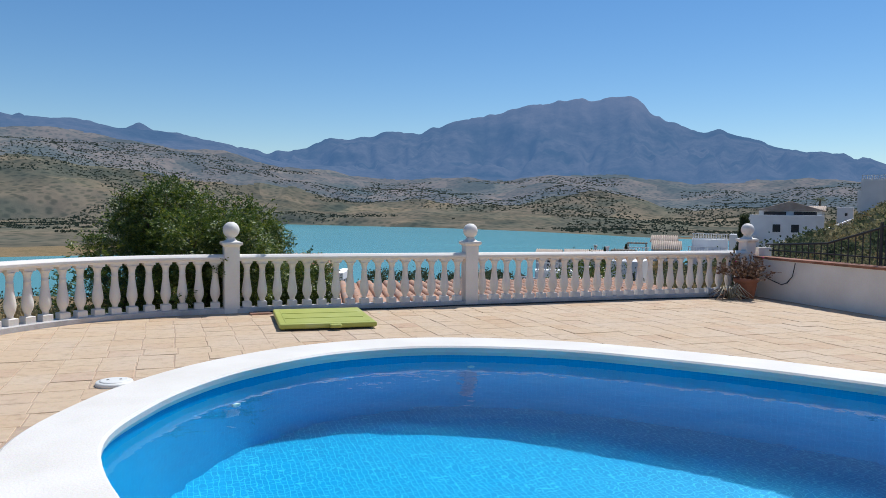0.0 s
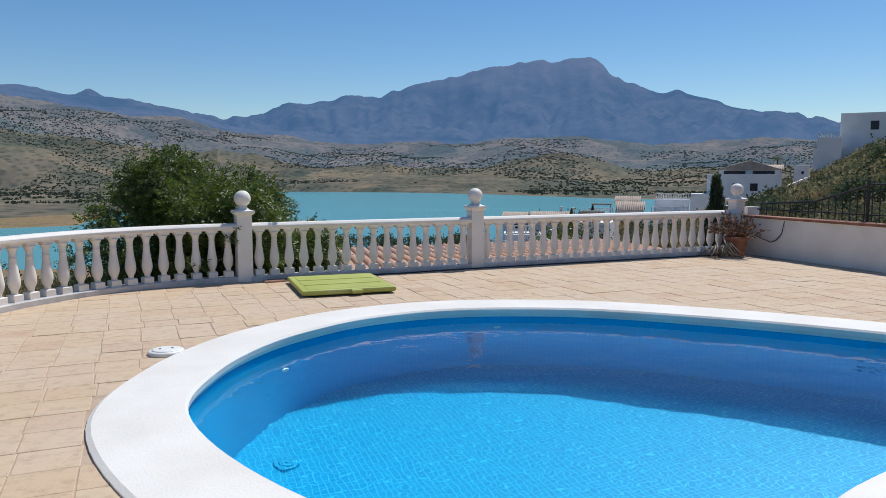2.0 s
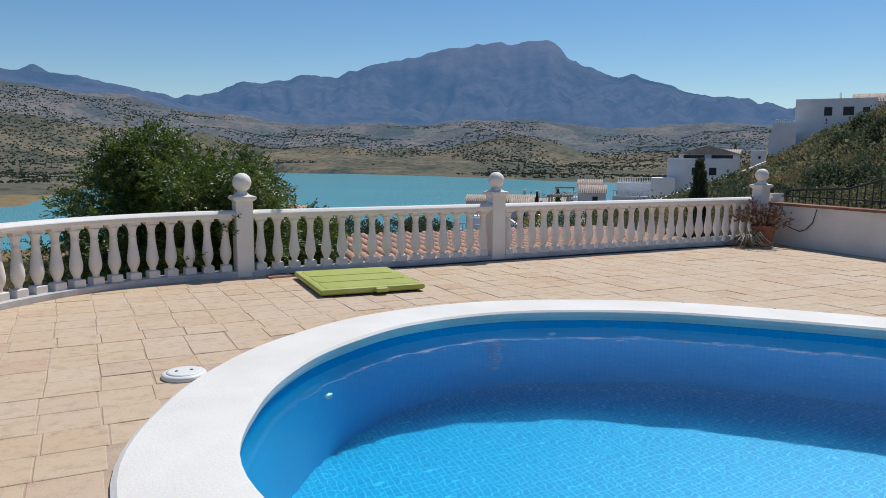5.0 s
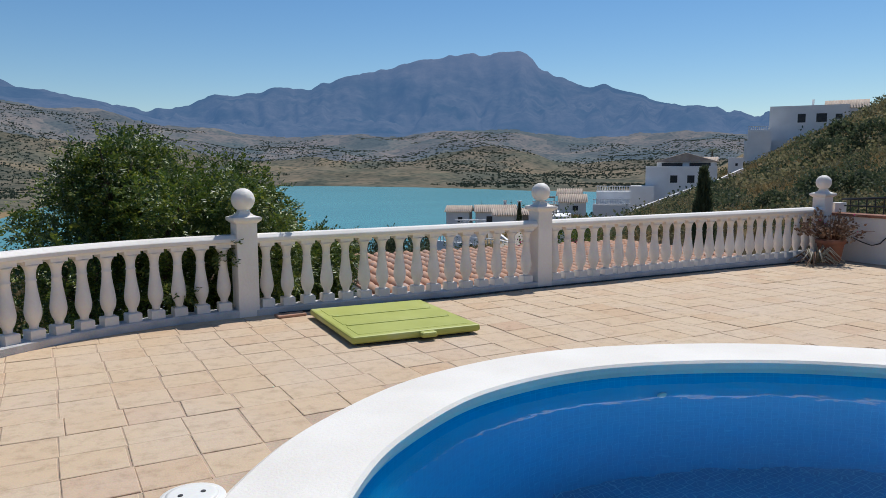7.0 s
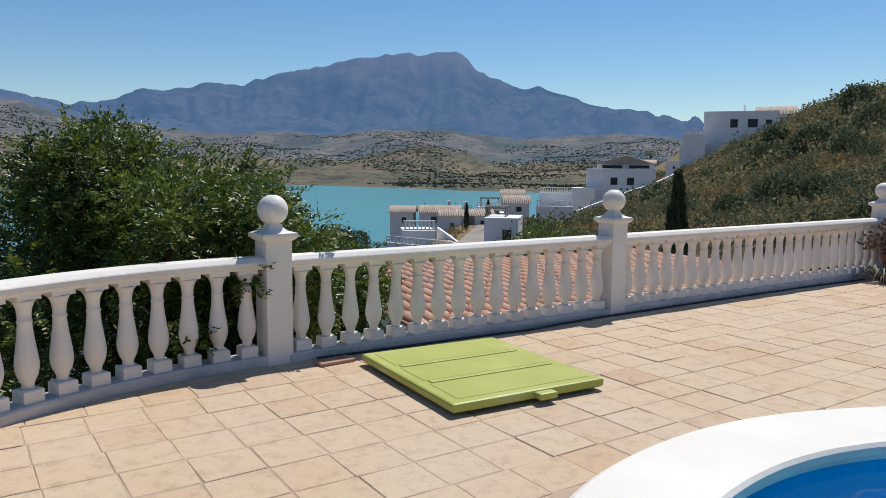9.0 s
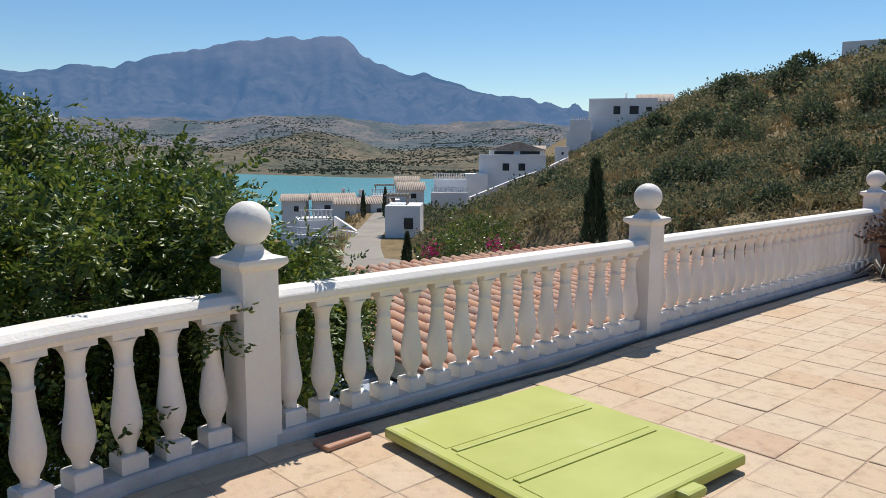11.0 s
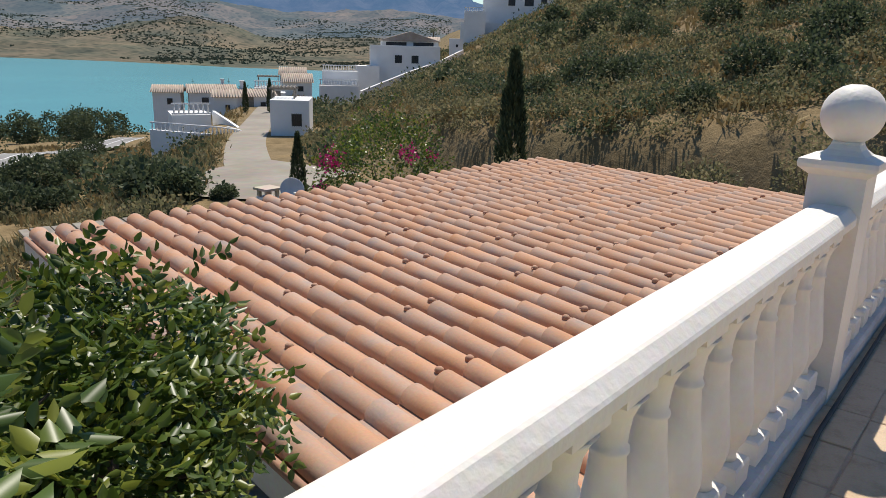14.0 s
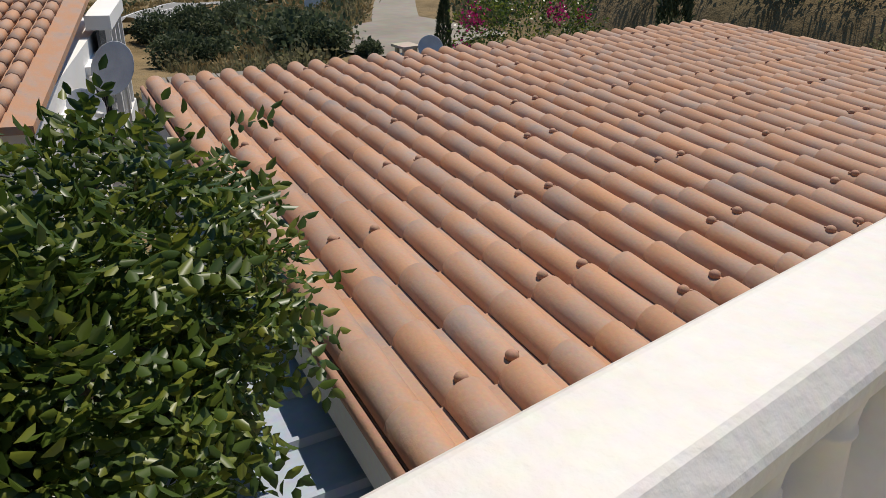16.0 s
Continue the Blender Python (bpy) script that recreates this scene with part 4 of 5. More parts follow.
# ---- brick capping and iron railing on the side wall ----
def capping():
    top = empty("brick_capping", pose(EAST, 0, 0.70))
    tagged(top, "row of dark red bricks capping the white wall", "bricks")
    bm = bmesh.new()
    box(bm, (0, 0, 0.022), (0.30, 0.235, 0.044), bevel=0.006)
    me = bpy.data.meshes.new("brick")
    bm.to_mesh(me)
    me.materials.append(brick_red)
    g = np.random.default_rng(4)
    for k in range(52):
        y = -0.05 - k * 0.25
        b = new("brick", me)
        b.parent = top
        b.matrix_basis = pose(0.12 + 0.04 * y + float(g.normal()) * 0.006, y, 0.002, 0, 0, 2.3 + float(g.normal()) * 1.2)


capping()


def railing():
    top = empty("iron_railing", pose(EAST + 0.35, 0, 0.7))
    tagged(top, "black iron railing above the side wall", "railing")
    part("bracket", boxes(((-0.1, 0.0, -0.35), (0.3, 0.1, 1.1))), white_paint, top, "white wall end")
    pts = [(0.0, 0.25), (-1.4, 0.34), (-2.4, 0.62), (-2.5, 0.66), (-13, 0.66)]

    def top_z(y):
        return float(np.interp(-y, [-p[0] for p in pts], [p[1] for p in pts]))

    def x_at(y):
        return 0.04 * y
    part("top_rail", tube([(x_at(y), y, top_z(y)) for y, z in pts], 0.02, 6), black_iron, top)
    part("bottom_rail", tube([(x_at(y), y, min(0.16, top_z(y) - 0.1)) for y, z in pts], 0.014, 6), black_iron, top)
    bb = boxes(((0, 0, 0.5), (0.014, 0.014, 1.0)))
    me = bpy.data.meshes.new("bar")
    bb.to_mesh(me)
    me.materials.append(black_iron)
    y = -0.15
    while y > -12.5:
        b = new("bar", me)
        b.parent = top
        h = top_z(y) - 0.02
        b.matrix_basis = Matrix.Translation((x_at(y), y, 0.02)) @ Matrix.Diagonal((1, 1, h, 1))
        y -= 0.14
    for y in (-2.45, -5.0, -7.5, -10):
        part("post", boxes(((x_at(y), y, 0.3), (0.035, 0.035, 0.85))), black_iron, top)


railing()
tagged(part("wall_lane", boxes(((6.2, -6.5, -1.6), (0.3, 13.4, 4.4))), concrete, None), "plain low wall behind the railing", "wall", kind="structure")



# ---- the slopes: scrub, dry grass, trees ----
def scatter(g, n, rmin, rmax, t0, t1, power=0.5):
    r = rmin + (rmax - rmin) * g.random(n) ** (1 / (2 * power + 0.0001)) if power else rmin + (rmax - rmin) * g.random(n)
    t = np.radians(t0 + (t1 - t0) * g.random(n))
    return CX + r * np.sin(t), CY + r * np.cos(t), r


def keep_off(x, y):
    """True where nothing grows: house, drive, lane, bank, villas."""
    px, py = x - 15.6, y - 25.0
    al = np.clip(px * 0.616 + py * 0.788, -4, 95)
    off = np.hypot(px - al * 0.616, py - al * 0.788)
    s1 = x - 21 - 0.12 * np.clip(y, -60, 60)
    rx = np.interp(y, [40, 60, 84, 108, 137, 168], [4, 12, 22, 34.5, 56.5, 85])
    bad = (off < 2.8) | ((np.abs(x - rx) < 6.5) & (y > 30) & (y < 200)) | ((np.abs(x - rx + 2) < 10) & (y > 55) & (y < 200)) | ((x < 8.0) & (y < 6.4)) | ((s1 > -6) & (s1 < 2.6) & (y < 30)) | (np.hypot(x + 1.2, y - 10.8) < 4.3) | ((x < 12) & (y < 0.5)) | (x < -9) & (y < 2)
    for hx, hy, hr in ((103, 97, 12), (113, 92, 6), (148, 102, 15), (123, 24, 9), (138, 45, 6), (80, 90, 8), (34, 45, 4), (51, 74, 6), (28, 52, 6), (33, 59, 5), (57, 91, 6), (75, 94, 5), (65, 89, 5)):
        bad |= np.hypot(x - hx, y - hy) < hr
    return bad


def bushes(name, material, g, x, y, size, leaves, leaf, tall=0.8, label="", spread=0.5, upright=0.0):
    z = land(x, y)
    n = len(x)
    d = unit(g.normal(size=(n, leaves, 3)))
    d[..., 2] = np.abs(d[..., 2]) * 0.9 + 0.02
    lump = 1 + 0.28 * np.sin(d[..., 0] * 5 + x[:, None] * 3) * np.sin(d[..., 1] * 6 + y[:, None] * 2) + 0.12 * g.normal(size=(n, leaves))
    rr = (spread + (1 - spread) * g.random((n, leaves))) * lump
    P = d * rr[..., None] * size[:, None, None] * np.array([1, 1, tall])
    P += np.stack([x, y, z - 0.05], -1)[:, None, :]
    a = unit(d + 0.8 * g.normal(size=d.shape) + np.array([0, 0, upright])) * (leaf * size[:, None, None]) * (0.6 + 0.8 * g.random((n, leaves, 1)))
    s = unit(np.cross(a, g.normal(size=d.shape))) * (leaf * 0.42 * size[:, None, None])
    ob = quads(name, P.reshape(-1, 3), a.reshape(-1, 3), s.reshape(-1, 3), material, None, 0.3)
    tagged(ob, label, name.replace("_", " "), kind="stuff")
    return ob


def slopes():
    g = np.random.default_rng(21)
    # dry grass
    x, y, r = scatter(g, 13000, 10, 190, -16, 90, 0.62)
    ok = ~keep_off(x, y) & (land(x, y) > -38)
    x, y, r = x[ok], y[ok], r[ok]
    n = len(x)
    z = land(x, y)
    k = 7
    base = np.stack([x, y, z - 0.03], -1)[:, None, :] + g.normal(size=(n, k, 3)) * np.array([0.3, 0.3, 0.0])
    h = (0.28 + 0.35 * g.random((n, k, 1))) * (1 + r[:, None, None] / 160)
    al = unit(np.array([0, 0, 1.0]) + 0.45 * g.normal(size=(n, k, 3))) * h
    sd = unit(np.cross(al, g.normal(size=(n, k, 3)))) * (0.03 + r[:, None, None] * 0.0011)
    tagged(quads("dry_grass", base.reshape(-1, 3), al.reshape(-1, 3), sd.reshape(-1, 3), straw), "straw-coloured dry grass tufts on the slopes", "grass", kind="stuff")
    # taller dry grass on the slope to the lake
    x, y, r = scatter(g, 6500, 9, 62, -12, 42, 0.62)
    ok = ~keep_off(x, y)
    x, y, r = x[ok], y[ok], r[ok]
    n = len(x)
    base = np.stack([x, y, land(x, y) - 0.03], -1)[:, None, :] + g.normal(size=(n, k, 3)) * np.array([0.25, 0.25, 0.0])
    al = unit(np.array([0, 0, 1.0]) + 0.5 * g.normal(size=(n, k, 3))) * (0.35 + 0.4 * g.random((n, k, 1)))
    sd = unit(np.cross(al, g.normal(size=(n, k, 3)))) * 0.045
    tagged(quads("olive_grass", base.reshape(-1, 3), al.reshape(-1, 3), sd.reshape(-1, 3), shrub_leaf), "olive-coloured grass on the slope to the lake", "grass", kind="stuff")
    # scrub by size and distance
    for nm, mt, cnt, r0, r1, t0, t1, s0, s1, lv, lf, tall, lab in (
            ("scrub", shrub_leaf, 1050, 20, 75, 38, 90, 0.5, 0.9, 270, 0.125, 0.85, "grey-green low scrub on the hillside"),
            ("scrub", shrub_leaf, 2700, 70, 210, 40, 90, 0.9, 1.4, 95, 0.2, 0.8, "grey-green scrub on the upper hillside"),
            ("dark_scrub", dark_leaf, 250, 24, 80, 40, 90, 0.7, 1.2, 360, 0.11, 0.95, "dark green bushes on the hillside"),
            ("dark_scrub", dark_leaf, 620, 75, 210, 40, 90, 1.1, 2.0, 120, 0.18, 0.9, "dark green bushes on the upper hillside"),
            ("straw_scrub", straw, 1300, 24, 150, 38, 88, 0.45, 0.6, 80, 0.26, 0.7, "straw-brown dry scrub on the hillside"),
            ("valley_scrub", shrub_leaf, 480, 9.5, 120, -14, 40, 0.6, 0.9, 220, 0.16, 0.85, "grey-green scrub on the slope to the lake"),
            ("valley_trees", dark_leaf, 240, 17, 170, -14, 42, 0.9, 1.5, 260, 0.14, 1.05, "dark green small trees above the road"),
            ("straw_scrub", straw, 2000, 9, 95, -14, 42, 0.4, 0.6, 90, 0.24, 0.7, "straw-brown dry scrub on the slope to the lake"),
            ("shore_trees", dark_leaf, 420, 170, 400, -14, 46, 2.2, 2.6, 70, 0.25, 1.2, "dark pines along the near lake shore")):
        x, y, r = scatter(g, cnt, r0, r1, t0, t1, 0.62)
        clump = fbm(x / (9 + r1 * 0.08), y / (9 + r1 * 0.08), 3, 77 + len(nm))
        ok = ~keep_off(x, y) & (land(x, y) > -39) & (clump > (-0.55 if "straw" in nm or nm == "scrub" else -0.15))
        x, y = x[ok], y[ok]
        size = s0 + s1 * g.random(len(x)) ** 1.8
        bushes(nm, mt, g, x, y, size, lv, lf, tall, lab)
    # groves on the far shore
    r = 1000 + 2000 * g.random(22000) ** 0.7
    t = np.radians(-13 + 64 * g.random(22000))
    x, y = CX + r * np.sin(t), CY + r * np.cos(t)
    z = land(x, y)
    grove = fbm(x / 260, y / 260, 3, 90)
    ok = (z > -38.5) & (grove > -0.3)
    x, y, z = x[ok], y[ok], z[ok]
    n = len(x)
    P = np.stack([x, y, z], -1)[:, None, :] + g.normal(size=(n, 5, 3)) * np.array([1.5, 1.5, 0.3])
    al = np.tile(np.array([0, 0, 1.0]), (n, 5, 1)) * (1.8 + 2.0 * g.random((n, 5, 1)))
    sd = unit(g.normal(size=(n, 5, 3)) * np.array([1, 1, 0.05])) * (1.3 + 1.0 * g.random((n, 5, 1)))
    tagged(quads("far_groves", P.reshape(-1, 3), al.reshape(-1, 3), sd.reshape(-1, 3), hazed_grove_leaf), "olive and pine groves across the lake", "trees", kind="stuff")


slopes()


def cypress(x, y, z, h, w, label):
    g = np.random.default_rng(int(x * 7) % 1000)
    top = empty("cypress", pose(x, y, z))
    tagged(top, label, "tree", group="cypresses")
    part("trunk", tube([(0, 0, -0.3), (0, 0, h * 0.3), (0, 0, h * 0.8)], w * 0.14, 6, taper=0.02), bark, top)
    n = 2600
    t = g.random(n) ** 0.8
    a = g.random(n) * 6.283
    rad = w * np.interp(t, [0, 0.06, 0.3, 0.7, 1], [0.4, 0.85, 1.0, 0.6, 0.05]) * (0.7 + 0.35 * g.random(n)) * (1 + 0.15 * np.sin(a * 3 + t * 20))
    P = np.stack([rad * np.cos(a), rad * np.sin(a), h * (0.03 + 0.97 * t)], -1)
    al = unit(np.stack([0.35 * np.cos(a), 0.35 * np.sin(a), np.ones(n)], -1) + 0.2 * g.normal(size=(n, 3))) * h * 0.055
    sd = unit(np.cross(al, g.normal(size=(n, 3)))) * h * 0.008
    quads("crown", P, al, sd, dark_leaf, top)


cypress(15.1, 21.8, -4.9, 2.9, 0.3, "slim dark cypress beside the drive")
cypress(18.2, 13.9, -4.4, 5.7, 0.5, "tall dark cypress below the hillside bank")
cypress(129.7, 38, 15.5, 10.5, 0.75, "tall thin cypress on the hilltop")
cypress(27, 8, -3.2, 3.0, 0.35, "short dark cypress beside the lane")
cypress(46.2, 64, -6, 3.6, 0.35, "slim dark cypress beside the white villas")
cypress(44.5, 66, -6, 3.2, 0.3, "slim dark cypress beside the white villas")


def bush_thing(name, x, y, z, radii, n, leaf, material, label, flowers=None):
    g = np.random.default_rng(int(abs(x * 13 + y * 7)))
    top = empty(name, pose(x, y, z))
    tagged(top, label, "bush")
    st = bmesh.new()
    for k in range(10):
        a = k * 0.63
        tube([(0.1 * math.cos(a), 0.1 * math.sin(a), -0.3), (radii[0] * 0.4 * math.cos(a), radii[1] * 0.4 * math.sin(a), radii[2] * 0.6), (radii[0] * 0.7 * math.cos(a), radii[1] * 0.7 * math.sin(a), radii[2] * 1.2)], 0.03, 4, st, 0.008)
    part("stems", st, bark, top)
    p, d = shell_points(g, (0, 0, radii[2] * 0.9), radii, n, 0.6)
    al = unit(d + 0.8 * g.normal(size=d.shape)) * leaf
    quads("crown", p, al, unit(np.cross(al, g.normal(size=d.shape))) * leaf * 0.32, material, top)
    if flowers:
        P = []
        for c, rr, m in flowers:
            P.append(np.array(c) + rr * g.normal(size=(m, 3)) * 0.5)
        P = np.concatenate(P)
        al = unit(g.normal(size=P.shape)) * 0.085
        quads("blossom", P, al, unit(np.cross(al, g.normal(size=P.shape))) * 0.03, magenta, top, 0.4, "stuff")


bush_thing("bougainvillea", 9.0, 11.2, -2.85, (1.75, 1.2, 1.45), 6500, 0.085, tree_leaf, "bougainvillea bush with magenta flowers behind the roof", [((-1.35, 0.4, 1.75), 0.28, 130), ((-0.2, -0.9, 1.95), 0.22, 70), ((0.75, -0.75, 1.8), 0.18, 40), ((-1.5, 0.5, 1.1), 0.2, 60)])
bush_thing("oleander", 11.6, 9.6, -3.7, (1.0, 0.9, 1.3), 2400, 0.09, shrub_leaf, "grey-green bush behind the tiled roof")
bush_thing("fig_bush", 17.0, 6.5, -3.9, (1.2, 1.0, 1.3), 2200, 0.13, shrub_leaf, "pale green bush in front of the earth bank")
bush_thing("olive_bush", 20.5, 4.2, -3.9, (1.5, 1.3, 1.9), 2600, 0.12, shrub_leaf, "silvery olive bush in front of the earth bank")
bush_thing("pine", 57.0, 48.2, -4.6, (2.1, 1.9, 1.75), 3000, 0.55, dark_leaf, "dark round pine on the slope")

for hx, hy, hr in ((66.5, 36.5, 2.02), (36.7, 21.3, 1.33), (77.6, 36.0, 1.83), (33.2, 10.7, 1.25), (33.8, 22.6, 0.93), (56.7, 16.1, 1.79), (38.6, 8.5, 1.39), (86.7, 35.9, 2.31), (58.1, 28.4, 1.41), (31.8, 7.6, 1.06), (54.6, 20.0, 1.48), (74.2, 46.8, 1.59), (36.6, 18.9, 1.01), (27.5, 10.9, 0.81)):
    bush_thing("hillside_bush", hx, hy, float(land(np.array([hx]), np.array([hy]))[0]) - 0.3, (hr, hr, hr * 0.85), 1500, 0.19 * hr ** 0.8, dark_leaf, "dense dark green bush on the dry hillside")

for hx, hy, hr in ((104, 52, 2.4), (110, 44, 2.0), (113, 33, 2.6), (97, 60, 1.8), (116, 15, 2.2)):
    bush_thing("hilltop_tree", hx, hy, float(land(np.array([float(hx)]), np.array([float(hy)]))[0]), (hr, hr, hr * 0.9), 900, 0.5, dark_leaf, "dark green tree on the hilltop beside the road")

for hx, hy, hr in ((17.2, 52.4, 1.88), (32.0, 80.3, 2.2), (12.5, 28.7, 1.05), (12.6, 26.4, 0.94), (11.8, 41.4, 1.42), (13.7, 40.2, 1.19), (14.0, 25.2, 0.5), (27.5, 78.0, 1.8), (37.0, 92.0, 1.6), (48.0, 109.7, 2.0), (14.3, 52.2, 1.5), (29.0, 62.0, 1.7), (22.0, 47.0, 1.4)):
    bush_thing("valley_bush", hx, hy, float(land(np.array([float(hx)]), np.array([float(hy)]))[0]) - 0.2, (hr, hr, hr * 0.8), 2600, 0.17 * hr ** 0.7, dark_leaf, "rounded dark green bush among dry grass")
for hx, hy, hr in ((104, 226, 5.0), (126, 286, 4.8), (134, 302, 5.6), (120, 296, 5.2), (111, 302, 5.4), (100, 300, 5.0), (104, 318, 5.8), (92, 306, 5.0), (88, 322, 5.4), (80, 312, 4.6), (146, 296, 4.4), (97, 260, 4.2), (113, 262, 4.6)):
    bush_thing("shore_tree", hx, hy, float(land(np.array([float(hx)]), np.array([float(hy)]))[0]), (hr, hr, hr * 1.1), 1100, 1.0, dark_leaf, "broad dark green tree on the lake shore")


def norfolk_pine(x, y, z, h, label):
    """A straight trunk with level tiers of short boughs."""
    g = np.random.default_rng(int(x * 3 + y))
    top = empty("norfolk_pine", pose(x, y, z))
    tagged(top, label, "tree", group="pines by the lake")
    part("trunk", tube([(0, 0, -1.5), (0, 0, h * 0.5), (0, 0, h)], 0.12, 6, taper=0.02), bark, top)
    B, A, S = [], [], []
    for tier in range(9):
        zt, rad = h * (0.3 + 0.075 * tier), 0.22 * h * (1 - tier / 9.5)
        for q in range(7):
            a = q * 0.898 + tier * 0.5
            d = np.array([math.cos(a), math.sin(a), 0.12])
            for m in range(14):
                p = d * rad * (m + 1) / 14 + np.array([0, 0, zt])
                v = unit(d + 0.9 * g.normal(size=3)) * rad * 0.22
                B.append(p), A.append(v), S.append(unit(np.cross(v, g.normal(size=3))) * 0.05)
    quads("boughs", np.array(B), np.array(A), np.array(S), dark_leaf, top)


norfolk_pine(63.4, 96.3, -9.6, 5.6, "dark tiered pine among the white villas")
norfolk_pine(64.4, 107.6, -9.8, 5.2, "dark tiered pine beside the lake villas")


def palm(x, y, z, h, label):
    g = np.random.default_rng(5)
    top = empty("palm", pose(x, y, z))
    tagged(top, label, "tree")
    part("trunk", tube([(0, 0, -1.0), (0.05, 0, h * 0.5), (0, 0, h)], 0.2, 7, taper=0.14), bark, top)
    for q in range(22):
        a, e = q * 2.4, 0.9 - 1.3 * (q / 22)
        pts = [np.array([math.cos(a) * u * math.cos(e), math.sin(a) * u * math.cos(e), h + u * math.sin(e) - 0.35 * u * u]) for u in np.linspace(0.05, 1.6, 9)]
        B, A, S = [], [], []
        for p0, p1 in zip(pts, pts[1:]):
            d = unit(p1 - p0)
            for sg in (-1, 1):
                v = unit(np.cross(d, np.array([0, 0, 1.0])) * sg + d * 0.6 - np.array([0, 0, 0.3])) * 0.42
                B.append(p0), A.append(v), S.append(d * 0.05)
        quads("frond", np.array(B), np.array(A), np.array(S), dark_leaf, top)


palm(113.6, 98.5, 0.6, 4.0, "small date palm beside the white villa")


# ---- dishes, chimney, white house next door ----
def dish(x, y, z, r, yaw, label):
    top = empty("satellite_dish", pose(x, y, z, 0, 0, yaw))
    tagged(top, label, "satellite dish", group="satellite dishes")
    bm = lathe([(0.005, 0.0), (r * 0.4, r * 0.035), (r * 0.75, r * 0.12), (r, r * 0.22), (r * 1.02, r * 0.22), (r * 0.75, r * 0.09), (r * 0.4, r * 0.005), (0.005, -0.03)], 22)
    bmesh.ops.transform(bm, matrix=pose(0, 0, 0, 65, 0, 0), verts=bm.verts)
    part("reflector", bm, dish_grey, top, smooth=True)
    part("arm", tube([(0, -0.02, -r * 0.8), (0, -r * 0.7, -r * 0.75), (0, -r * 1.15, -r * 0.15)], 0.014, 5), dish_grey, top)
    part("receiver", boxes(((0, -r * 1.15, -r * 0.1), (0.06, 0.1, 0.06)), bevel=0.01), plastic_white, top)
    part("mast", tube([(0, 0.06, 0.0), (0, 0.1, -r * 0.6), (0, 0.1, -r * 3)], 0.02, 6), dish_grey, top)


dish(6.3, 11.3, -1.55, 0.25, -25, "grey satellite dish behind the tiled roof")
dish(-0.85, 8.3, -1.0, 0.22, 20, "grey satellite dish beside the white house")
dish(-0.1, 9.6, -0.9, 0.34, -60, "large tilted satellite dish on the white house")
ch = empty("chimney", pose(6.15, 11.9, -3.75))
tagged(ch, "white chimney stack with a slotted cap", "chimney")
part("stack", boxes(((0, 0, 1.0), (0.36, 0.36, 2.0)), bevel=0.01), villa_white, ch)
part("cap", boxes(((0, 0, 2.17), (0.44, 0.44, 0.05)), ((0.13, 0.13, 2.07), (0.07, 0.07, 0.15)), ((-0.13, 0.13, 2.07), (0.07, 0.07, 0.15)), ((0.13, -0.13, 2.07), (0.07, 0.07, 0.15)), ((-0.13, -0.13, 2.07), (0.07, 0.07, 0.15))), far_roof, ch)


def gable_roof(w, d, h, over, material, parent, z, along_x=True, tiles=True):
    """A pitched roof with rows of barrel tiles on both slopes."""
    bm = bmesh.new()
    hw, hd = (w / 2 + over, d / 2 + over)
    if not along_x:
        hw, hd = hd, hw
    vs = [bm.verts.new(p) for p in ((-hw, -hd, z), (hw, -hd, z), (hw, hd, z), (-hw, hd, z), (-hw, 0, z + h), (hw, 0, z + h))]
    for f in ((0, 1, 5, 4), (2, 3, 4, 5), (0, 4, 3), (1, 2, 5), (3, 2, 1, 0)):
        bm.faces.new([vs[i] for i in f])
    if tiles:
        n = max(4, int(2 * hw / tiles))
        for k in range(n):
            x = -hw + (k + 0.5) * 2 * hw / n
            for sy in (-1, 1):
                tube([(x, sy * hd, z + 0.02), (x, 0, z + h + 0.02)], hw / n * 0.5, 5, bm)
    if not along_x:
        bmesh.ops.rotate(bm, matrix=Matrix.Rotation(math.pi / 2, 3, "Z"), verts=bm.verts)
    bmesh.ops.recalc_face_normals(bm, faces=bm.faces)
    return part("roof", bm, material, parent, "faded clay tile roof")


def window(parent, x, y, z, w, h, face, bars=True):
    """A window set on a wall that looks to -y (face 'f') or to +x (face 's')."""
    fr = bmesh.new()
    for c, s in (((0, 0, h / 2), (w + 0.16, 0.08, 0.1)), ((0, 0, -h / 2), (w + 0.16, 0.12, 0.1)), ((-w / 2, 0, 0), (0.09, 0.08, h)), ((w / 2, 0, 0), (0.09, 0.08, h))):
        box(fr, c, s)
    m = Matrix.Translation((x, y, z)) @ (Matrix.Identity(4) if face == "f" else Matrix.Rotation(math.pi / 2, 4, "Z"))
    bmesh.ops.transform(fr, matrix=m, verts=fr.verts)
    wn_ = part("window", fr, villa_white, parent, "white framed window")
    gb = boxes(((0, 0.01, 0), (w, 0.05, h)))
    bmesh.ops.transform(gb, matrix=m, verts=gb.verts)
    part("pane", gb, villa_glass, wn_)
    if bars:
        bb = bmesh.new()
        for k in range(5):
            box(bb, (-w / 2 + w * (k + 0.5) / 5, -0.07, 0), (0.03, 0.03, h))
        box(bb, (0, -0.07, 0), (w, 0.03, 0.03))
        bmesh.ops.transform(bb, matrix=m, verts=bb.verts)
        part("grille", bb, black_iron, wn_)


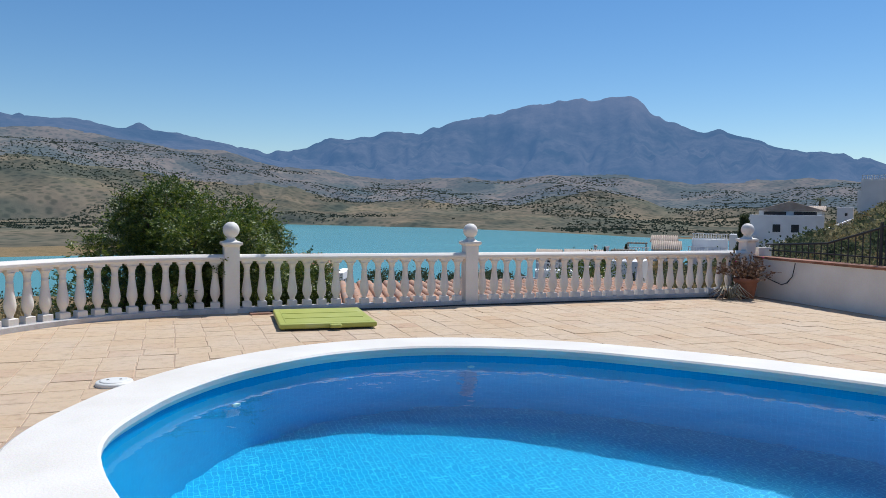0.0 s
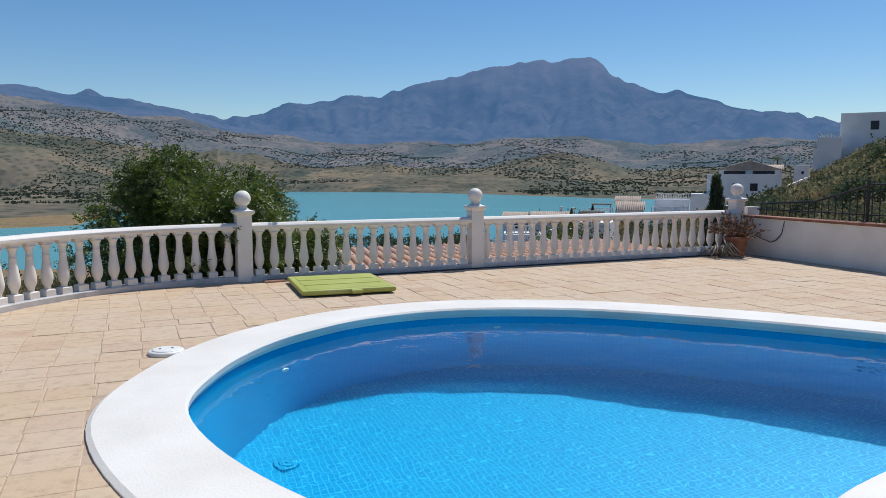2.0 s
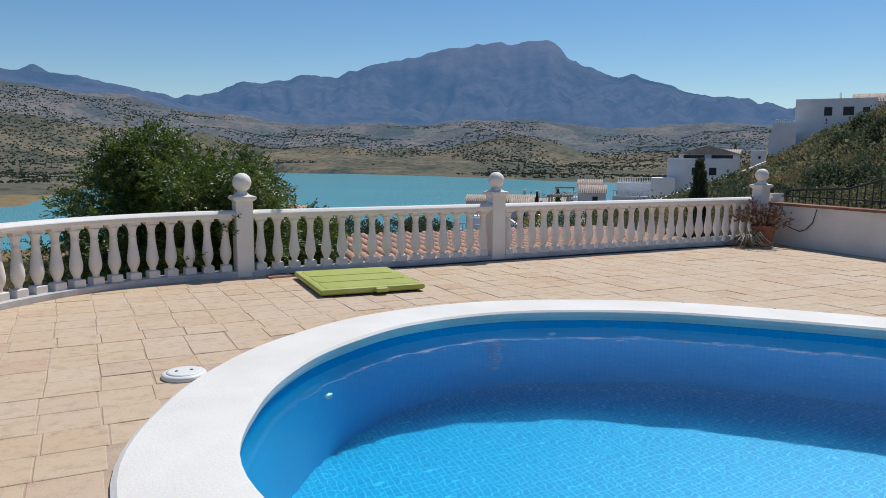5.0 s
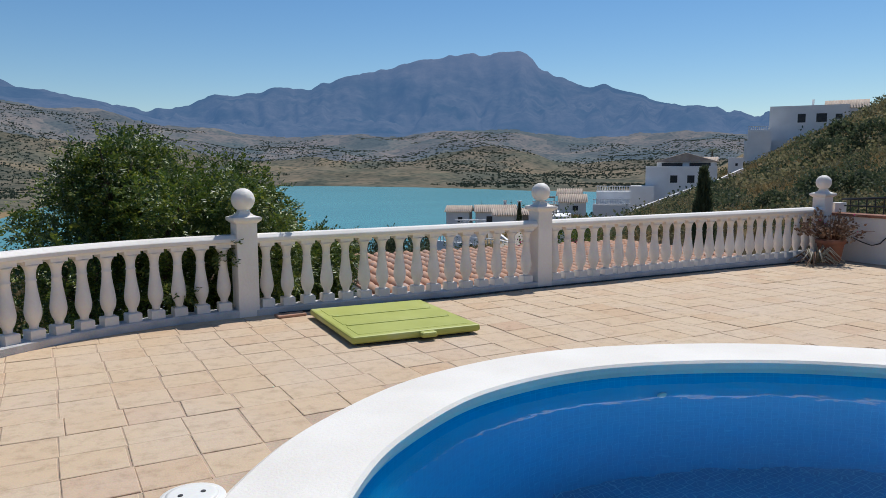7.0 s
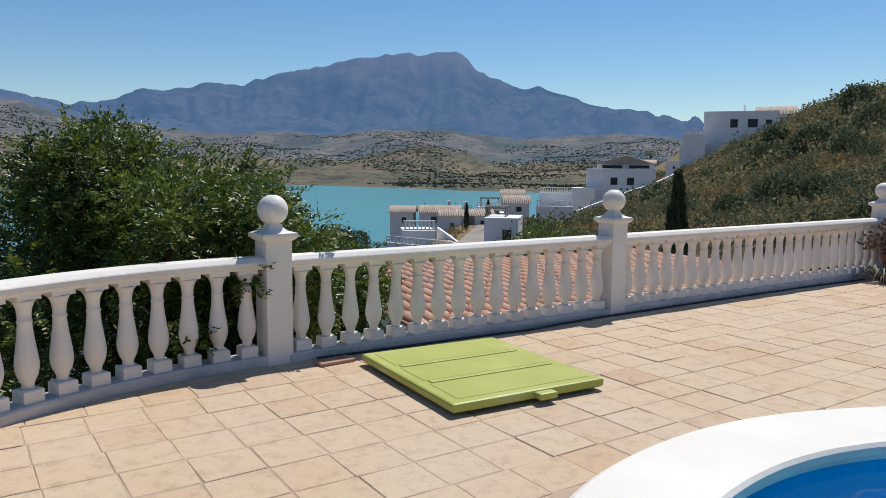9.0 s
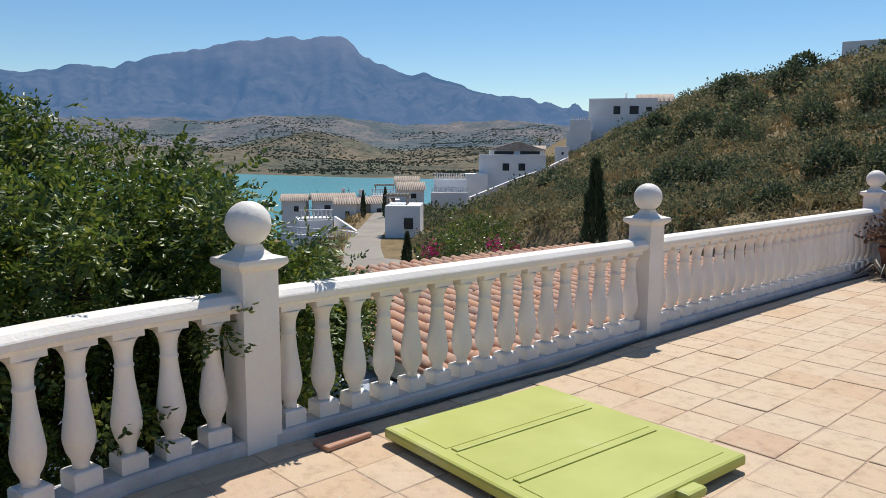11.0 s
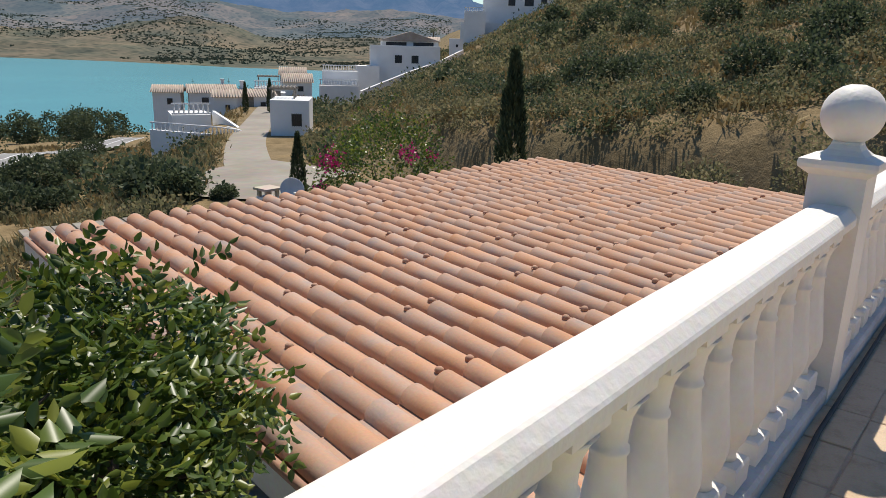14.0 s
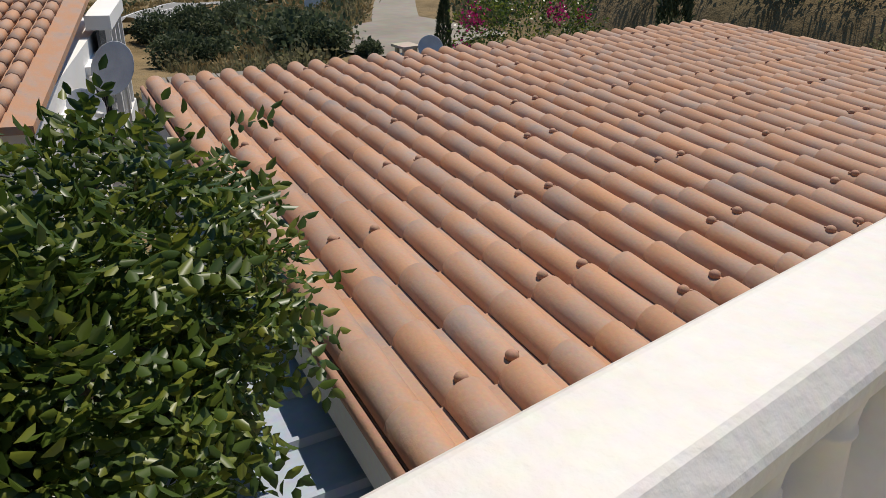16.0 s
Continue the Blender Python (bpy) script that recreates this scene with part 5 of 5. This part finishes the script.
def villa(x, y, z, yaw, w, d, h, label, windows=(), roof=None, parapet=True, upper=None, drop=4.0, cat="house", name="villa", doors=(), terrace_rail=False, chimneys=()):
    """A white house: walls, openings, roof; its front looks to -y before it is turned by yaw."""
    top = empty(name, pose(x, y, z, 0, 0, yaw))
    tagged(top, label, cat, group="white villas")
    part("wall", boxes(((0, 0, (h - drop) / 2), (w, d, h + drop))), villa_white, top)
    if parapet:
        bm = bmesh.new()
        for c, s in (((0, -d / 2 + 0.1, h + 0.2), (w, 0.22, 0.5)), ((0, d / 2 - 0.1, h + 0.2), (w, 0.22, 0.5)), ((-w / 2 + 0.1, 0, h + 0.2), (0.22, d - 0.4, 0.5)), ((w / 2 - 0.1, 0, h + 0.2), (0.22, d - 0.4, 0.5))):
            box(bm, c, s, bevel=0.03)
        part("parapet", bm, villa_white, top)
    if roof:
        gable_roof(w, d, roof, 0.3, far_roof, top, h, True, 0.3)
    for wx, wz, ww, wh in windows:
        window(top, wx, -d / 2 - 0.03, wz, ww, wh, "f")
    for dx, dw in doors:
        part("door", boxes(((dx, -d / 2 - 0.02, 1.02), (dw, 0.08, 2.05)), bevel=0.01), timber, top, "brown door")
    if upper:
        ux, uy, uw, ud, uh, ur = upper
        part("upper_wall", boxes(((ux, uy, h + uh / 2), (uw, ud, uh))), villa_white, top)
        rf = gable_roof(uw, ud, ur, 0.4, far_roof, top, h + uh, False, 0.3)
        rf.location = (ux, uy, 0)
        for k in (-1, 1):
            gb = boxes(((ux + k * uw * 0.24, uy - ud / 2 - 0.03, h + uh * 0.5), (uw * 0.36, 0.08, uh * 0.72)))
            part("window", gb, villa_glass, top, "dark glazed opening")
    for cx_, cy_ in chimneys:
        part("chimney", boxes(((cx_, cy_, h + 0.8), (0.45, 0.45, 1.6)), ((cx_, cy_, h + 1.66), (0.6, 0.6, 0.12))), villa_white, top)
    if terrace_rail:
        bm = bmesh.new()
        box(bm, (0, -d / 2 - 1.0, h + 0.95), (w, 0.2, 0.12)), box(bm, (0, -d / 2 - 1.0, h + 0.12), (w, 0.2, 0.16))
        rail_ = part("terrace_rail", bm, villa_white, top)
        part("terrace", boxes(((0, -d / 2 - 0.55, (h - drop) / 2), (w, 1.1, h + drop))), villa_white, top)
        n = int(w / 0.4)
        for k in range(n):
            part("baluster", lathe([(0.06, h + 0.2), (0.1, h + 0.4), (0.05, h + 0.7), (0.08, h + 0.9)], 6, at=(-w / 2 + (k + 0.5) * w / n, -d / 2 - 1.0, 0)), villa_white, rail_)
    return top


villa(103.4, 97.1, -4.6, -44, 13.0, 8, 5.6, "large white villa with a glazed upper gable", windows=((-1.3, 3.6, 1.4, 1.5), (1.8, 3.6, 1.4, 1.5)), upper=(0.9, 0.6, 10.6, 6.4, 1.25, 1.7), chimneys=((-2.6, 0.4), (-0.2, 2.4)))
villa(109.6, 96.4, 0.8, -49, 4.0, 5, 1.5, "white villa wing with a clay tile roof", roof=0.9, parapet=False, windows=((0, 0.9, 0.8, 0.8),))
villa(95.7, 99.3, -4.9, -44, 4.4, 5, 2.6, "grey-white lower wing beside the villa", windows=(), parapet=False)
villa(113.7, 92.7, 0.6, -51, 2.7, 2.5, 2.0, "small white block at the end of the garden wall", windows=((0.2, 1.1, 0.5, 0.6),))
villa(79.7, 89.7, -6.6, -42, 6.2, 3.0, 1.6, "white terrace block with a balustraded roof", windows=(), terrace_rail=True, parapet=False)
villa(82.9, 92.9, -4.6, -42, 5.8, 3.0, 1.7, "white block with a balustraded sun terrace", windows=((1.6, 0.8, 1.2, 1.0),), terrace_rail=True, parapet=False)
villa(148.6, 102.4, 7.6, -53, 16.0, 9, 7.2, "white hilltop villa with barred windows", windows=((-1.4, 4.4, 1.7, 2.0), (2.6, 4.4, 2.2, 2.0), (6.0, 4.6, 1.4, 1.2)), roof=None, chimneys=((1, 2),), parapet=False)
villa(156.6, 98.4, 11.4, -58, 8.4, 7, 2.9, "white villa wing with a faded tile roof", roof=2.0, parapet=False, windows=((-2, 1.5, 1.2, 1.0),), chimneys=((-3, 0), (-1.8, 0)))
villa(144.2, 98.6, 4.4, -56, 27, 1.0, 2.7, "long white garden wall below the hilltop villa", windows=(), cat="wall", name="garden_wall", parapet=False)
villa(136.6, 105.7, 5.8, -52, 4.8, 4, 3.4, "stepped white terrace beside the hilltop villa", windows=(), terrace_rail=True, parapet=False)
villa(123.5, 24.0, 16.6, -79, 9.5, 7, 4.0, "white hilltop house with a tiled roof", roof=1.3, parapet=False, windows=((-3.0, 2.0, 1.4, 1.3),), chimneys=((-3.5, 0), (-2.6, 0)))
villa(121.5, 20.0, 16.6, -79, 7.0, 5, 4.4, "white hilltop house wing with a terrace", windows=((2.0, 1.6, 1.6, 2.2), (-1.4, 2.4, 1.3, 1.3)))
villa(119.5, 26, 16.0, -79, 17, 0.5, 1.9, "white garden wall in front of the hilltop house", windows=(), cat="wall", name="garden_wall", parapet=False)
villa(138.5, 45.5, 18.3, -73, 6.5, 5, 2.6, "small white house among hilltop trees", windows=((0, 1.6, 1.2, 1.2),))
villa(33.9, 45.2, -5.8, -44, 2.9, 4.5, 3.05, "white block house beside the drive", windows=((0.5, 1.6, 0.85, 1.0),), parapet=False)
villa(52.3, 75.3, -7.0, -30, 4.6, 5, 2.1, "low white villa with a grey tiled roof", roof=0.75, parapet=False, windows=((0.9, 1.1, 0.7, 0.8),), doors=((-0.6, 0.8),), chimneys=((-1.2, 0.5),))
villa(47.9, 74.6, -7.4, -34, 2.6, 4, 2.6, "white gabled villa end with a tall chimney", roof=0.7, parapet=False, windows=((0.2, 1.4, 0.6, 0.7),))
villa(56.9, 91.1, -8.0, -30, 6.2, 5, 2.5, "low white villa with a hipped tile roof", roof=1.0, parapet=False, windows=((-1.0, 1.4, 1.0, 1.0), (1.4, 1.4, 1.0, 1.0)), chimneys=((1.6, 0.6),))
villa(52.0, 94.0, -8.4, -38, 3.6, 4, 2.9, "white villa with a small tower", roof=0.9, parapet=False, windows=((0.4, 1.7, 0.8, 0.9),))
villa(74.7, 94.1, -6.8, -36, 4.4, 4.4, 2.2, "white villa near the lake", roof=1.3, parapet=False, windows=((0.4, 1.2, 1.0, 0.9),))
villa(77.6, 98.6, -6.5, -42, 4.0, 4, 2.8, "white tower house with a tiled roof", roof=1.2, parapet=False, windows=((-0.4, 1.7, 0.8, 0.9),))
villa(65.1, 88.9, -6.8, -38, 4.0, 4, 1.9, "white house with a pergola on its roof", windows=((0, 1.0, 0.9, 0.9),), terrace_rail=True, parapet=False)
villa(61.0, 82.5, -6.9, -38, 3.2, 3.4, 1.7, "small white garage beside the drive", windows=(), doors=((0.1, 1.7),), parapet=False)
villa(33.2, 58.8, -6.8, -26, 3.2, 3.4, 2.0, "small white villa with a roof terrace and pool", windows=((-0.3, 1.2, 0.8, 0.9),), terrace_rail=True, parapet=False)


def sloped_wall(name, pts, th, label, balusters=False):
    """A white wall whose top follows points of (x, y, top, foot)."""
    top = empty(name, pose(pts[0][0], pts[0][1], pts[0][2]))
    tagged(top, label, "wall", group="white villas")
    o = Vector(pts[0][:3])
    bm, rings = bmesh.new(), []
    for k, (x, y, z, f) in enumerate(pts):
        a, b = pts[max(k - 1, 0)], pts[min(k + 1, len(pts) - 1)]
        d = Vector((b[0] - a[0], b[1] - a[1])).normalized()
        n = Vector((-d.y, d.x, 0)) * th / 2
        p = Vector((x, y, z)) - o
        q = Vector((x, y, f)) - o
        rings.append([bm.verts.new(v) for v in (q - n, p - n, p + n, q + n)])
    for a, b in zip(rings, rings[1:]):
        for k in range(4):
            bm.faces.new((a[k], b[k], b[(k + 1) % 4], a[(k + 1) % 4]))
    bm.faces.new(rings[0]), bm.faces.new(rings[-1][::-1])
    bmesh.ops.recalc_face_normals(bm, faces=bm.faces)
    w = part("wall", bm, villa_white, top)
    if balusters:
        path = [Vector(p[:3]) - o for p in pts]
        rl = part("handrail", tube([p + Vector((0, 0, 0.55)) for p in path], 0.06, 6), villa_white, top)
        for a, b in zip(path, path[1:]):
            m = max(1, int((b - a).length / 0.3))
            for k in range(m):
                p = a.lerp(b, (k + 0.5) / m)
                part("baluster", lathe([(0.05, 0), (0.08, 0.18), (0.04, 0.38), (0.07, 0.52)], 6, at=tuple(p)), villa_white, rl)


sloped_wall("garden_wall", [(113.0, 90.4, 1.0, -3.0), (105.0, 90.0, -1.3, -6.0), (97.0, 89.6, -2.9, -8.0), (89.5, 89.0, -4.6, -9.0), (82.6, 87.6, -5.9, -10.0)], 0.4, "long white garden wall stepping down the slope")
sloped_wall("pool_wall", [(25.2, 51.0, -5.1, -9.5), (27.0, 48.8, -5.25, -9.5), (29.0, 47.9, -5.45, -9.5), (30.6, 48.0, -5.75, -9.5), (31.7, 48.9, -6.0, -9.5), (32.0, 51.2, -5.9, -9.5)], 0.3, "curved white retaining wall round the villa pool", True)
sloped_wall("drive_wall", [(34.6, 57.0, -4.6, -8.0), (34.0, 53.5, -5.3, -8.0), (32.6, 49.5, -5.7, -8.0), (29.2, 45.2, -5.6, -7.5), (26.6, 42.4, -5.4, -7.0)], 0.25, "low white wall curving along the drive")


def pergola(x, y, z, yaw, w, d, h):
    top = empty("pergola", pose(x, y, z, 0, 0, yaw))
    tagged(top, "dark timber pergola on the white house", "pergola")
    for sx in (-1, 1):
        for sy in (-1, 1):
            part("post", boxes(((sx * w / 2, sy * d / 2, h / 2), (0.12, 0.12, h))), timber, top)
    for sy in (-1, 1):
        part("beam", boxes(((0, sy * d / 2, h), (w + 0.4, 0.12, 0.16))), timber, top)
    for k in range(7):
        part("rafter", boxes(((-w / 2 + k * w / 6, 0, h + 0.12), (0.08, d + 0.4, 0.1))), timber, top)


pergola(65.1, 88.9, -4.9, -38, 2.8, 2.2, 1.5)
pergola(33.6, 45.8, -2.75, -44, 1.7, 1.6, 0.75)
pergola(55.6, 77.6, -7.0, -36, 3.4, 2.2, 1.8)


def small_pool():
    top = empty("villa_pool", pose(29.4, 51.6, -6.05, 0, 0, -31))
    tagged(top, "small blue pool on the villa terrace", "pool")
    part("deck", boxes(((0, 0, -0.9), (5.4, 3.6, 1.7))), villa_white, top)
    part("basin", boxes(((0, -0.2, -0.02), (3.0, 1.6, 0.08)), bevel=0.02), pool_mosaic, top)


small_pool()


def strip(name, pts, width, lift, material, label, cat):
    """A road draped over the land."""
    path = catmull(pts, 10, False) + [pts[-1]]
    V, F = [], []
    for i, p in enumerate(path):
        a, b = Vector(path[max(i - 1, 0)]), Vector(path[min(i + 1, len(path) - 1)])
        d = (b - a).normalized()
        for s in (-1, -0.33, 0.33, 1):
            q = (p[0] - d.y * width / 2 * s, p[1] + d.x * width / 2 * s)
            V.append((*q, float(land(np.array([q[0]]), np.array([q[1]]))[0])))
    n = len(path)
    tops = [max(V[4 * i + k][2] for k in range(4)) for i in range(n)]
    for i in range(n):
        near = tops[max(0, i - 6):i + 7]
        m = max(sum(near) / len(near), tops[i] - 0.4)
        for k in range(4):
            V[4 * i + k] = (V[4 * i + k][0], V[4 * i + k][1], m + lift)
    for i in range(n - 1):
        for k in range(3):
            F.append((4 * i + k, 4 * i + k + 4, 4 * i + k + 5, 4 * i + k + 1))
    ob = from_data(name, V, [f[::-1] for f in F], material, None, True)
    return tagged(ob, label, cat, kind="structure"), V


strip("road_drive", [(20, 31.5), (21.5, 34), (28, 43), (38, 55), (48, 67), (57, 78), (66, 92)], 2.6, 0.06, track_dirt, "pale concrete drive between the villas", "drive")
strip("road_yard", [(13.5, 25.5), (16, 27.0), (19.5, 29), (22.5, 29.5)], 6.5, 0.09, track_dirt, "pale dusty turning place below the villas", "yard")
rd, rv = strip("road", [(4, 40), (12, 60), (22, 84), (34.5, 108), (56.5, 137), (85, 168)], 6.2, 0.9, asphalt, "grey asphalt road with white edge lines", "road")
for sgn, nm in ((0, "edge_line"), (3, "edge_line"), (-1, "edge_line")):
    lv, lf = [], []
    for i in range(len(rv) // 4):
        a, b = Vector(rv[4 * i]), Vector(rv[4 * i + 3])
        f = {0: 0.06, 3: 0.94, -1: 0.5}[sgn]
        for o in (-0.016, 0.016):
            lv.append(tuple(a.lerp(b, f + o) + Vector((0, 0, 0.03))))
    for i in range(len(lv) // 2 - 1):
        lf.append((2 * i, 2 * i + 1, 2 * i + 3, 2 * i + 2))
    from_data(nm, lv, [f[::-1] for f in lf], villa_white, rd)


def guard_rail():
    top = empty("guard_rail", pose(90, 60, 12))
    tagged(top, "low metal guard rail along the hilltop road", "guard rail")
    for (x0, y0), (x1, y1) in (((112, 58), (117, 40)), ((117, 40), (116, 22))):
        for k in range(9):
            f = k / 8
            x, y = x0 + (x1 - x0) * f, y0 + (y1 - y0) * f
            z = float(land(np.array([x]), np.array([y]))[0])
            part("post", boxes(((x - 90, y - 60, z + 0.35 - 12), (0.15, 0.15, 1.1))), timber, top)
            if k < 8:
                g_ = (k + 1) / 8
                x2, y2 = x0 + (x1 - x0) * g_, y0 + (y1 - y0) * g_
                z2 = float(land(np.array([x2]), np.array([y2]))[0])
                part("beam", tube([(x - 90, y - 60, z + 0.75 - 12), (x2 - 90, y2 - 60, z2 + 0.75 - 12)], 0.14, 5), timber, top)


guard_rail()


def house_next_door():
    """White house below to the west: tiled roof, barred windows on the long sunny wall."""
    top = empty("neighbour_house", pose(-2.0, 10.7, -4.3, 0, 0, -22))
    tagged(top, "white neighbouring house with barred windows and a tiled roof", "house")
    w, d, h = 3.4, 6.0, 3.55
    part("wall", boxes(((0, 0, h / 2 - 1), (w, d, h + 2))), villa_white, top)
    bm = bmesh.new()
    z0 = h
    vs = [bm.verts.new(p) for p in ((-w / 2 - 0.2, -d / 2 - 0.25, z0), (w / 2 + 0.06, -d / 2 - 0.25, z0), (w / 2 + 0.06, d / 2, z0 + 0.75), (-w / 2 - 0.2, d / 2, z0 + 0.75))]
    lo = [bm.verts.new(v.co - Vector((0, 0, 0.08))) for v in vs]
    bm.faces.new(vs), bm.faces.new(lo[::-1])
    for k in range(4):
        bm.faces.new((vs[k], lo[k], lo[(k + 1) % 4], vs[(k + 1) % 4]))
    bmesh.ops.recalc_face_normals(bm, faces=bm.faces)
    rf = part("roof", bm, roof_clay, top, "pale clay barrel tile roof")
    tl = lathe([(0.085, 0), (0.075, 0.4)], 8)
    for v in tl.verts:
        v.co = Vector((v.co.x, v.co.z, max(v.co.y, -0.01)))
    tm = bpy.data.meshes.new("roof_tile")
    tl.to_mesh(tm)
    tm.materials.append(roof_clay)
    for i in range(17):
        for j in range(15):
            t = new("roof_tile", tm)
            t.parent = rf
            y = -d / 2 - 0.28 + j * 0.4
            t.matrix_basis = pose(-w / 2 - 0.1 + i * 0.2, y, z0 + 0.02 + (y + d / 2 + 0.25) * 0.12 - 0.004 * (j % 2), 6.8, 0, 0)
    for y, zz, ww, hh in ((-1.3, 2.5, 0.95, 1.35), (0.9, 2.6, 0.9, 1.3)):
        window(top, w / 2 + 0.03, y, zz, ww, hh, "s")
    part("porch_wall", boxes(((w / 2 + 0.15, d / 2 - 0.9, 1.0), (0.3, 1.8, 2.4))), villa_white, top)
    for k in range(4):
        part("glazing_bar", boxes(((w / 2 + 0.25, d / 2 - 1.7 + k * 0.5, 2.9), (0.08, 0.07, 1.5))), villa_white, top)
    part("glazing", boxes(((w / 2 + 0.12, d / 2 - 0.9, 2.9), (0.04, 1.8, 1.5))), villa_glass, top)
    part("porch_top", boxes(((w / 2 + 0.15, d / 2 - 0.9, 3.75), (0.34, 1.9, 0.2))), villa_white, top)
    part("downpipe", tube([(w / 2 - 0.75, -d / 2 - 0.04, h - 0.05), (w / 2 - 0.72, -d / 2 - 0.04, h - 0.4), (w / 2 - 0.75, -d / 2 - 0.04, 0)], 0.025, 6), rubber, top, "dark cable on the wall")


house_next_door()
shd = empty("reed_shelter", pose(1.0, 8.9, -1.1, 0, 0, -12))
tagged(shd, "small shelter roofed with grey weathered canes", "shelter")
for k in range(12):
    part("cane_slat", boxes(((-0.7 + k * 0.13, 0, 0.02 + 0.004 * (k % 3)), (0.11, 1.1, 0.03)), bevel=0.004), timber, shd)
for sx in (-0.65, 0.65):
    part("post", boxes(((sx, 0.4, -1.3), (0.08, 0.08, 2.6))), timber, shd)
    part("beam", boxes(((sx, 0, -0.03), (0.08, 1.1, 0.06))), timber, shd)


# ---- floor tiles ----
def inside(p, loop):
    c, n = False, len(loop)
    for i in range(n):
        (x0, y0), (x1, y1) = loop[i], loop[(i + 1) % n]
        if (y0 > p[1]) != (y1 > p[1]) and p[0] < (x1 - x0) * (p[1] - y0) / (y1 - y0) + x0:
            c = not c
    return c


def clip(poly, nx, ny, d):
    """The part of a polygon on which nx x + ny y <= d."""
    out = []
    for i, a in enumerate(poly):
        b = poly[(i + 1) % len(poly)]
        fa, fb = nx * a[0] + ny * a[1] - d, nx * b[0] + ny * b[1] - d
        if fa <= 0:
            out.append(a)
        if (fa < 0) != (fb < 0):
            t = fa / (fa - fb)
            out.append((a[0] + (b[0] - a[0]) * t, a[1] + (b[1] - a[1]) * t))
    return out


TP, JOINT = 0.333, 0.0065


def slab_of(poly, z, V, F):
    """One tile: a top with worn edges above its sides."""
    cx_, cy_ = sum(p[0] for p in poly) / len(poly), sum(p[1] for p in poly) / len(poly)
    o, n = len(V), len(poly)
    for f, zz in ((1.0, -0.009), (1.0, z - 0.003), (0.975, z)):
        V += [(cx_ + (x - cx_) * f, cy_ + (y - cy_) * f, zz) for x, y in poly]
    for k in range(2):
        for i in range(n):
            F.append((o + k * n + i, o + k * n + (i + 1) % n, o + (k + 1) * n + (i + 1) % n, o + (k + 1) * n + i))
    F.append(tuple(o + 2 * n + i for i in range(n)))


def floor_tiles():
    g = np.random.default_rng(17)
    h = (TP - JOINT) / 2
    kinds = []
    for k in range(4):
        V, F = [], []
        c = [(-h, -h), (h, -h), (h, h), (-h, h)]
        slab_of([(x + float(g.normal()) * 0.003, y + float(g.normal()) * 0.003) for x, y in c], 0.0, V, F)
        me = bpy.data.meshes.new("floor_tile")
        me.from_pydata(V, [], F)
        me.materials.append(floor_tile)
        kinds.append(me)
    V, F, made = [], [], 0
    coarse = MIDC[::2]
    for j in range(42):
        y = 0.061 - TP * (j + 0.5)
        jog = float(g.normal()) * 0.012
        for i in range(-11, 29):
            x = -3.79 + TP * (i + 0.5) + jog
            poly = [(x - h, y - h), (x + h, y - h), (x + h, y + h), (x - h, y + h)]
            if any(inside(p, coarse) for p in poly):
                continue
            whole = True
            if x < -3.4 and y > -3.9:
                for a in range(92, 182, 4):
                    nx, ny = math.cos(radians(a)), math.sin(radians(a))
                    before = len(poly), sum(p[0] for p in poly)
                    poly = clip(poly, nx, ny, nx * ARC_C.x + ny * ARC_C.y + ARC_R - 0.11)
                    whole &= bool(poly) and abs(sum(p[0] for p in poly) - before[1]) < 1e-6
                    if len(poly) < 3:
                        break
            if len(poly) < 3:
                continue
            if x < -7.2 or x > EAST + 0.04 * y - 0.02:
                continue
            z = float(g.normal()) * 0.0016
            if whole and -5.9 < x < 0.4 and y > -4.9 and made < 300:
                t = new("floor_tile", kinds[int(g.integers(4))])
                t.parent = floor_ob
                t.matrix_basis = pose(x, y, z, float(g.normal()) * 0.25, float(g.normal()) * 0.25, int(g.integers(4)) * 90)
                made += 1
            else:
                slab_of(poly, z, V, F)
    rest = from_data("floor_tiles", V, F, floor_tile, floor_ob)
    rest["kind"] = "stuff"


floor_tiles()
